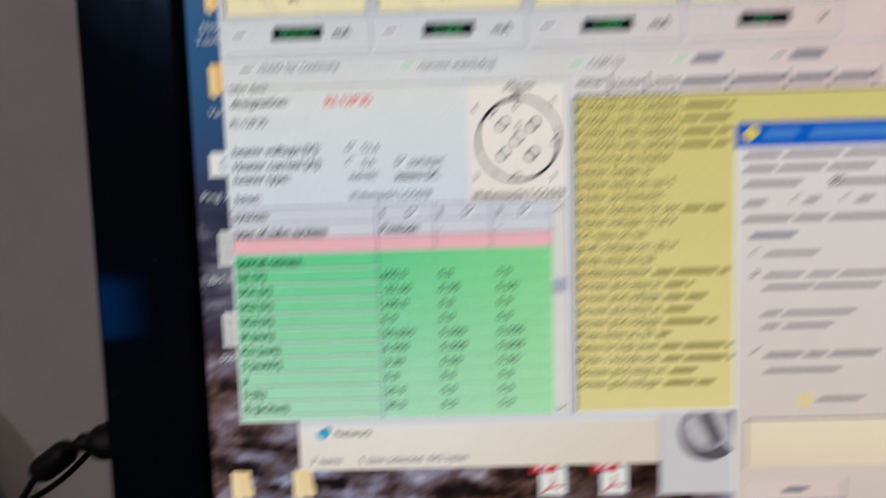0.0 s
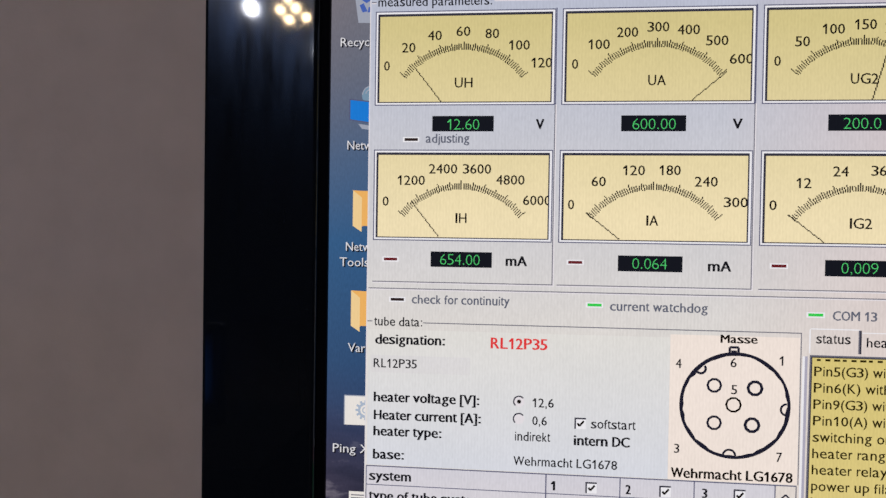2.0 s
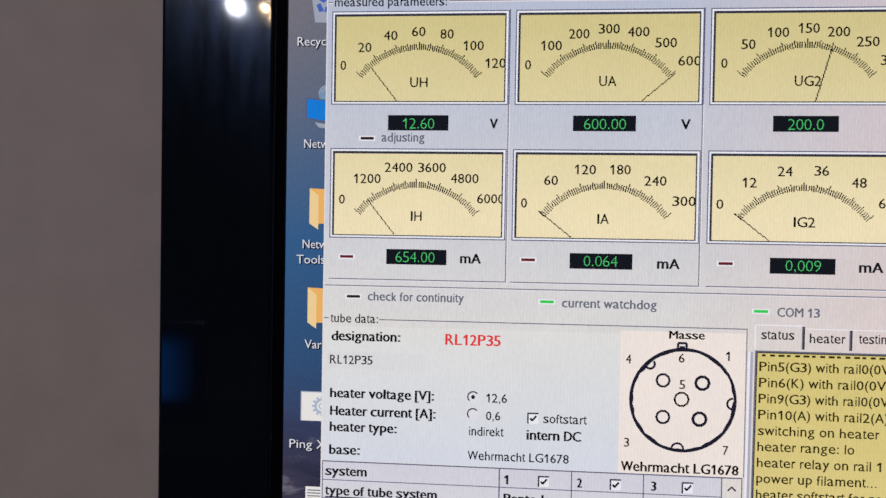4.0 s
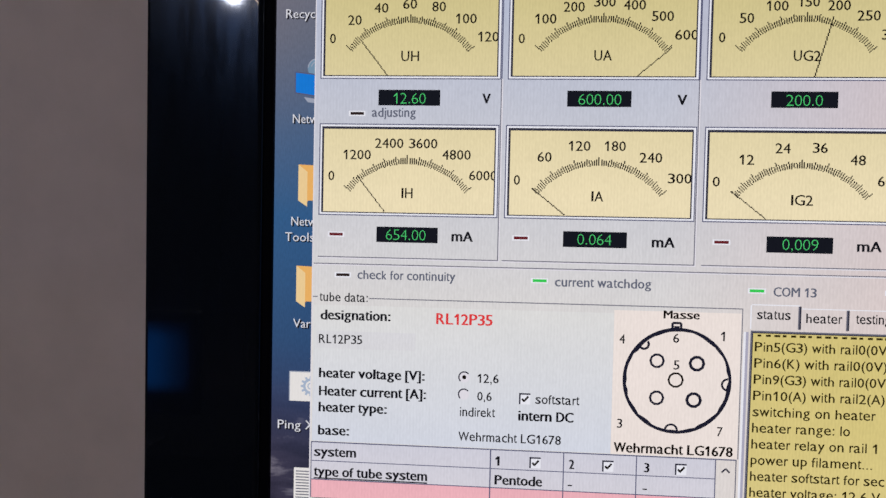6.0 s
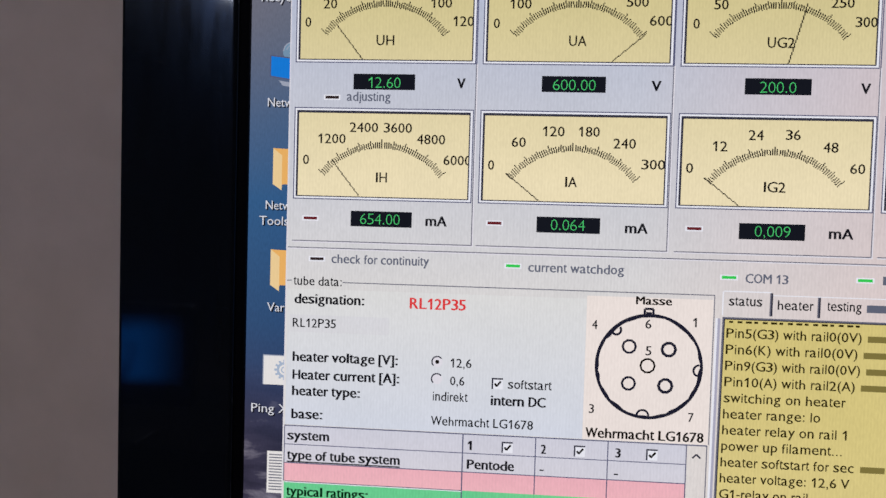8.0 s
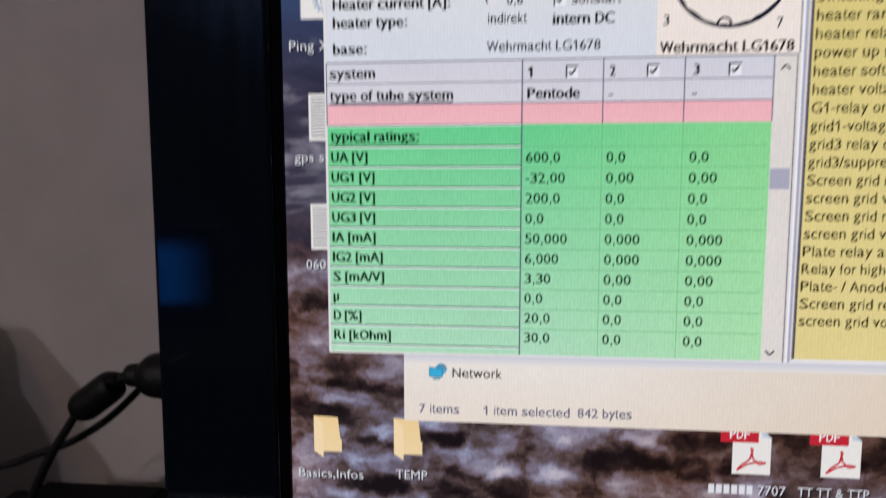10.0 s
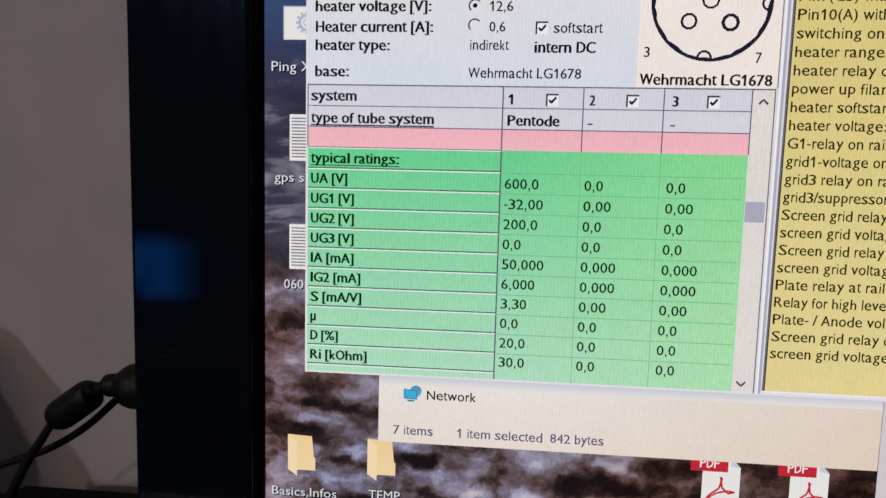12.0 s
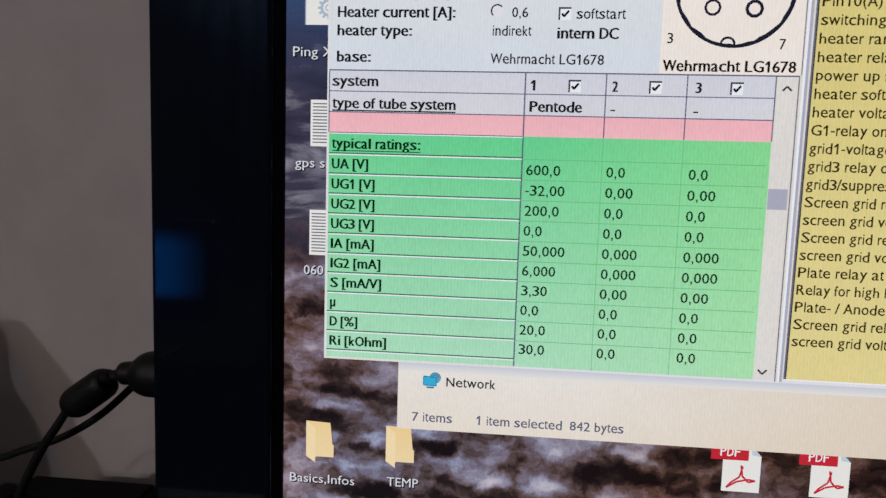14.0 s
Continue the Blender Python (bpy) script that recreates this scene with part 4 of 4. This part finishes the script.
for k, (name, w, first, fw, rest, rw) in enumerate(ROWS):
    base = 810 + 18.32 * k
    writing(name, 69.8, 69.8 + w, base, 9.0, "ink_green", program, 6, 0.9)
    writing(first, 246.8, 246.8 + fw, base + 1.1 - 0.22 * k, 9.2, "ink_green", program, 6, 0.3)
    writing(rest, 317, 317 + rw, base + 1.2 - 0.2 * k, 9.2, "ink_green", program, 6, 0.3)
    writing(rest, 387.6, 387.6 + rw, base + 1.3 - 0.2 * k, 9.2, "ink_green", program, 6, 0.3)
bar = part("scroll_bar", plates([(455.2, 722.2, 473, 986)], 5.2), M["panel"], program)
part("scroll_thumb", plates([(455.2, 817, 471.6, 834.9)], 5.6), M["thumb"], program)
part("scroll_arrow", strokes([(460.5, 733.8, 464.3, 730), (464.1, 730, 468, 733.8)], 1.6, 5.8), M["edge_dark"], program)
part("scroll_arrow", strokes([(458.4, 976.8, 462.3, 980.8), (462.1, 980.8, 466, 976.8)], 1.6, 5.8), M["edge_dark"], program)
part("table_side", plates([(473, 721, 474, 987)], 5.4), M["edge_mid"], program)
part("table_side", shapes([[(476.5, 600), (478.6, 600), (477.2, 987), (475.2, 987)]], 5.4), M["edge_light"], program)
part("table_side", shapes([[(478.6, 600), (481, 600), (479.4, 987), (477.2, 987)]], 5.4), M["thumb"], program)

# tabs and message list
part("message_list", shapes([[(485, 600.6), (905, 600.6), (905, 984), (482.8, 984)]], 5), M["list"], program, "yellow message list")
part("list_rim", plates([(482.8, 598.6, 905, 600)], 5.2), M["edge_mid"], program)
part("list_rim", shapes([[(482.8, 598.6), (484.2, 598.6), (482, 985), (480.6, 985)]], 5.2), M["edge_mid"], program)
part("list_rim", plates([(484.2, 600, 905, 601)], 5.3), M["edge_dark"], program)
part("list_rim", shapes([[(484.2, 600), (485.2, 600), (483, 985), (482, 985)]], 5.3), M["edge_dark"], program)
part("list_rim", plates([(480.6, 984, 905, 985.4)], 5.35), M["edge_light"], program)
writing("status", 487.9, 518.4, 587.6, 8.8, "ink_soft", program)
writing("heater", 532.3, 564.6, 590, 8.8, "ink_soft", program)
writing("testing", 576.7, 607.5, 589.4, 8.8, "ink_soft", program)
for u, v in ((526.4, 574.8), (569.4, 577.4), (667, 577.4), (735, 577.4), (787, 577.4), (840, 577.4)):
    part("tab_edge", plates([(u, v, u + 1.5, 596.5)], 5.4), M["edge_dark"], program)
    part("tab_edge", plates([(u - 1.2, v, u, 596.5)], 5.4), M["edge_mid"], program)
part("tab_edge", plates([(482, 574.8, 483.2, 597)], 5.4), M["edge_light"], program)
pieces("tab_edge", [(483, 573.8, 526, 574.8), (528, 576.6, 900, 577.4)], 5.4, M["edge_light"], program)
bars([(612, 583, 662, 590), (672, 583, 731, 590), (741, 583, 783, 590), (793, 583, 836, 590)], "ink_grey", program)
LINES = ("Pin5(G3) with rail0(0V)", "Pin6(K) with rail0(0V)", "Pin9(G3) with rail0(0V)", "Pin10(A) with rail2(A)", "switching on heater", "heater range: lo", "heater relay on rail 1", "power up filament...",
         "heater softstart for sec", "heater voltage: 12,6 V", "G1-relay on rail", "grid1-voltage on: -32 V", "grid3 relay on rail", "grid3/suppressor", "Screen grid relay at", "screen grid voltage", "Screen grid relay at",
         "screen grid voltage", "Plate relay at rail", "Relay for high level", "Plate- / Anode volt", "Screen grid relay on", "screen grid voltage")
SPAN = (122, 119, 122, 118, 110.6, 88.5, 113, 109.5, 121, 118, 81, 118, 91, 86, 100, 99, 100, 99, 90, 95, 97, 106, 99)
TAIL = {0: 672, 1: 668, 2: 668, 3: 666, 8: 660, 13: 668, 14: 624, 15: 640, 16: 622, 17: 652, 18: 596, 19: 672, 20: 674, 21: 628, 22: 650}
for k, (text, w) in enumerate(zip(LINES, SPAN)):
    base = 618 + 15.27 * k
    left = 486.9 - 0.11 * max(0, k - 5)
    writing(text, left, left + w, base, 8.9, "ink_brown", program)
    if k in TAIL and TAIL[k] > 487 + w + 6:
        u = 487.2 + w + 5
        spans = []
        while u < TAIL[k]:
            e = min(u + 22 + 13 * ((k * 7 + int(u)) % 3), TAIL[k])
            spans.append((u, base - 6.2, e, base - 0.4))
            u = e + 4.5
        bars(spans, "bar_olive", program)
pieces("lettering_bar", [(489 + 7.6 * k, 602, 492.5 + 7.6 * k + (k % 3), 604) for k in range(16)], 6, M["ink_brown"], program)

# ---- dialog in front ----
dialog = part("dialog_window", plates([(675, 637, 1010, 1117)], 8), M["dialog"], monitor, "pale dialog window with a blue title bar")
part("dialog_edge", plates([(675, 666, 677.5, 1117), (675, 1114, 1010, 1117)], 8.6), M["edge_light"], dialog)
part("title_bar", plates([(675, 637, 1010, 666)], 8.6), M["title"], dialog)
part("title_symbol", shapes([ring_points(693, 650, 8)[:-1]], 9), M["sun_icon"], dialog)
bars([(710, 646, 748, 656), (764, 646, 862, 656)], "bar_pale_blue", dialog, 9)
bars([(686, 673, 728, 679), (734, 673, 800, 679), (806, 673, 870, 679), (686, 689, 722, 695), (727, 689, 780, 695), (786, 689, 838, 695)], "bar_grey", dialog, 9)
bars([(687, 707, 752, 713), (800, 707, 862, 713), (687, 730, 710, 736), (758, 728, 774, 734), (820, 728, 838, 734), (686, 749, 742, 755), (747, 749, 783, 755), (790, 749, 868, 755)], "bar_grey", dialog, 9)
bars([(694, 769, 747, 775)], "ink_grey", dialog, 9)
bars([(712, 792, 774, 797), (712, 818, 756, 823), (764, 818, 796, 823), (802, 818, 860, 823), (711, 833, 768, 838), (772, 833, 850, 838), (709, 865, 730, 870), (735, 865, 819, 870), (709, 881, 728, 886), (736, 881, 792, 886),
      (713, 916, 756, 922), (762, 916, 786, 922), (792, 916, 850, 922), (713, 936, 803, 941)], "bar_grey", dialog, 9)
for v, on in ((793.5, False), (819.5, True)):
    part("radio_button", rings([(700, v, 4.6, 1.3, 2.3, 5.6)], 9), M["edge_dark"], dialog)
    if on:
        part("button_dot", shapes([ring_points(700, v, 2.2, 12)[:-1]], 9.2), M["ink"], dialog)
part("radio_button", rings([(748, 730, 4.6, 1.3, 2.3, 5.6), (808, 730, 4.6, 1.3, 2.3, 5.6)], 9), M["edge_dark"], dialog)
part("tick_mark", strokes([(696, 913, 699, 916.5), (698.8, 916.5, 704, 909.5)], 1.6, 9), M["edge_dark"], dialog)
writing("80", 788, 802, 714, 11, "ink_soft", dialog, 9, 0.95)
part("yellow_symbol", rings([(762, 976, 6, 4, 0, math.tau)], 9), M["sun_icon"], dialog)
bars([(778, 973, 832, 978)], "bar_grey", dialog, 9)
part("entry_field", plates([(692, 1001, 1000, 1060)], 9), M["dialog_field"], dialog)
part("entry_rim", plates([(690, 998.6, 1000, 1000.6), (690, 998.6, 691.6, 1061)], 9.2), M["edge_mid"], dialog)
part("push_button", plates([(691, 1078, 812, 1104)], 9), M["panel"], dialog)
part("button_rim", plates([(691, 1103, 812, 1104.6), (811, 1078, 812.4, 1104.6)], 9.2), M["edge_mid"], dialog)
bars([(738, 1087, 766, 1093)], "ink_grey", dialog, 9.4)

# ---- cables behind the monitor ----
Y = 0.035
power = thing("power_cable", (-0.055, Y, 0.907), "black power cable with a thick ferrite core plugged into the monitor", "cable")
part("cord", tube([(-0.0795, Y, 0.8935), (-0.0835, Y, 0.8875), (-0.089, Y, 0.8793), (-0.0965, Y, 0.8648), (-0.106, Y, 0.84), (-0.112, Y, 0.80), (-0.12, Y + 0.01, DESK + 0.0028), (-0.16, Y + 0.03, DESK + 0.0028)],
                  [0.0013, 0.0014, 0.0015, 0.0015, 0.0016, 0.0016, 0.0016, 0.0016]), M["cable"], power)
part("ferrite_core", tube([(-0.0793, Y, 0.8942), (-0.0786, Y, 0.8946), (-0.0772, Y, 0.8957), (-0.0752, Y, 0.8972), (-0.0678, Y, 0.9026), (-0.0658, Y, 0.9041), (-0.065, Y, 0.9047), (-0.0649, Y, 0.9047)], [0.0019, 0.0038, 0.005, 0.0054, 0.0054, 0.0051, 0.0045, 0.0021], 24), M["ferrite"], power, "thick rounded ferrite core")
part("cord_end", tube([(-0.0645, Y, 0.9049), (-0.0625, Y, 0.9063), (-0.0595, Y, 0.9073)], [0.0022, 0.0019, 0.0022]), M["cable"], power)
part("strain_relief", tube([(-0.0608, Y, 0.9072), (-0.0598, Y, 0.9074), (-0.0588, Y, 0.9075), (-0.054, Y, 0.9078), (-0.0525, Y, 0.9078)], [0.0022, 0.0034, 0.0038, 0.0039, 0.0036], 18), M["ferrite"], power)
part("plug", tube([(-0.0562, Y, 0.9076), (-0.0552, Y, 0.9076), (-0.0532, Y, 0.9076), (-0.0505, Y, 0.9077), (-0.0455, Y, 0.9078), (-0.0285, Y, 0.9078)], [0.003, 0.0048, 0.0064, 0.0074, 0.0076, 0.0075], 22), M["ferrite"], power, "round black plug")
video = thing("signal_cable", (-0.05, Y + 0.008, 0.9), "thin black signal cable hanging behind the monitor", "cable")
Y2 = Y + 0.008
part("cord", tube([(-0.022, Y2, 0.922), (-0.036, Y2, 0.918), (-0.05, Y2, 0.9094), (-0.0575, Y2, 0.9037), (-0.0725, Y2, 0.8899), (-0.088, Y2, 0.8802), (-0.107, Y2, 0.8727), (-0.13, Y2, 0.86), (-0.15, Y2 + 0.02, 0.80), (-0.17, Y2 + 0.03, DESK + 0.0015), (-0.22, Y2 + 0.05, DESK + 0.0015)],
                  [0.0013] * 11, 12), M["cable"], video)

# ---- black box on the desk behind ----
device = thing("black_device", (-0.11, 0.08, DESK), "black plastic device standing on the desk by the wall", "device")
part("shell", box(bmesh.new(), (-0.136, 0.066, DESK), (-0.0735, 0.09, 0.8425), 0.004, 3), M["box"], device)
part("top_plate", box(bmesh.new(), (-0.131, 0.070, 0.8425), (-0.0785, 0.086, 0.8437), 0.0005), M["box"], device)
part("connector", tube([(-0.1445, 0.085, 0.82), (-0.1445, 0.085, 0.828), (-0.1435, 0.085, 0.836), (-0.143, 0.085, 0.8385)], [0.005, 0.006, 0.0055, 0.002], 16), M["ferrite"], device)
part("connector_stem", tube([(-0.1445, 0.085, DESK), (-0.1445, 0.085, 0.78), (-0.1445, 0.085, 0.822)], [0.003, 0.003, 0.003]), M["cable"], device)

# ---- device beside the monitor, known by its shadow on the wall ----
meter = thing("desk_device", (-0.3, -0.1, DESK), "black desk device with a stepped outline beside the monitor", "device")
bm = bmesh.new()
side = [(-0.42, DESK), (-0.195, DESK), (-0.197, 0.858), (-0.211, 0.928), (-0.216, 0.943), (-0.2265, 0.957), (-0.2275, 0.979), (-0.231, 0.983), (-0.42, 0.985)]
front, back = ([bm.verts.new((x, y, z)) for x, z in side] for y in (-0.13, -0.075))
bm.faces.new(front)
bm.faces.new(back[::-1])
for k in range(len(side)):
    bm.faces.new((front[k], back[k], back[(k + 1) % len(side)], front[(k + 1) % len(side)]))
bmesh.ops.recalc_face_normals(bm, faces=bm.faces[:])
part("shell", bm, M["box"], meter)

# ---- across the room: lamps and a second screen ----
def hanging(name, label, places, radius, hub, group=""):
    ob = thing(name, hub, label, "lamp", group=group)
    part("ceiling_rose", tube([(hub[0], hub[1], H), (hub[0], hub[1], H - 0.02), (hub[0], hub[1], H - 0.03)], [0.05, 0.045, 0.012], 20), M["back_black"], ob)
    part("rod", tube([(hub[0], hub[1], H - 0.02), (hub[0], hub[1], (H + hub[2]) / 2), hub], [0.006, 0.006, 0.006], 10), M["lamp_metal"], ob)
    for p in places:
        s = Vector(p) + Vector((0, 0, radius + 0.012))
        part("arm", tube([hub, (Vector(hub) + s) / 2 + Vector((0, 0, 0.02)), s], [0.004, 0.004, 0.004], 8), M["lamp_metal"], ob)
        part("socket", tube([s - Vector((0, 0, 0.012)), s, s + Vector((0, 0, 0.03))], [0.012, 0.014, 0.008], 12), M["lamp_metal"], ob)
    return ob


hanging("chandelier", "dark metal chandelier with warm glowing bulbs under the ceiling", WARM_LAMPS, 0.024, (-1.16, -3.42, 2.5))
for *place, watts, size in WHITE_LAMPS:
    hanging("pendant_lamp", "dark metal pendant lamp with one bright white bulb", (place,), size, (place[0], place[1], place[2] + 0.13), "pendant lamps across the room")

cabinet = thing("low_cabinet", (-0.75, -1.3, 0), "dark wooden cabinet carrying a second screen", "cabinet")
part("body", box(bmesh.new(), (-1.25, -1.5, 0.06), (-0.4, -1.0, 0.62), 0.004), M["dark_wood"], cabinet)
part("plinth", box(bmesh.new(), (-1.22, -1.48, 0), (-0.43, -1.03, 0.06)), M["dark_wood"], cabinet)
second = thing("second_screen", (-0.66, -1.06, 0.62), "small flat screen showing a plain blue picture", "monitor")
part("bezel", box(bmesh.new(), (-0.84, -1.03, 0.70), (-0.475, -1.003, 0.895), 0.005), M["trim_black"], second)
part("screen", box(bmesh.new(), (-0.825, -1.003, 0.743), (-0.492, -1.0, 0.876)), uneven_blue(), second)
part("stand", box(bmesh.new(), (-0.72, -1.09, 0.62), (-0.58, -1.0, 0.63), 0.003), M["trim_black"], second)
part("neck", box(bmesh.new(), (-0.665, -1.05, 0.63), (-0.635, -1.03, 0.72), 0.002), M["trim_black"], second)
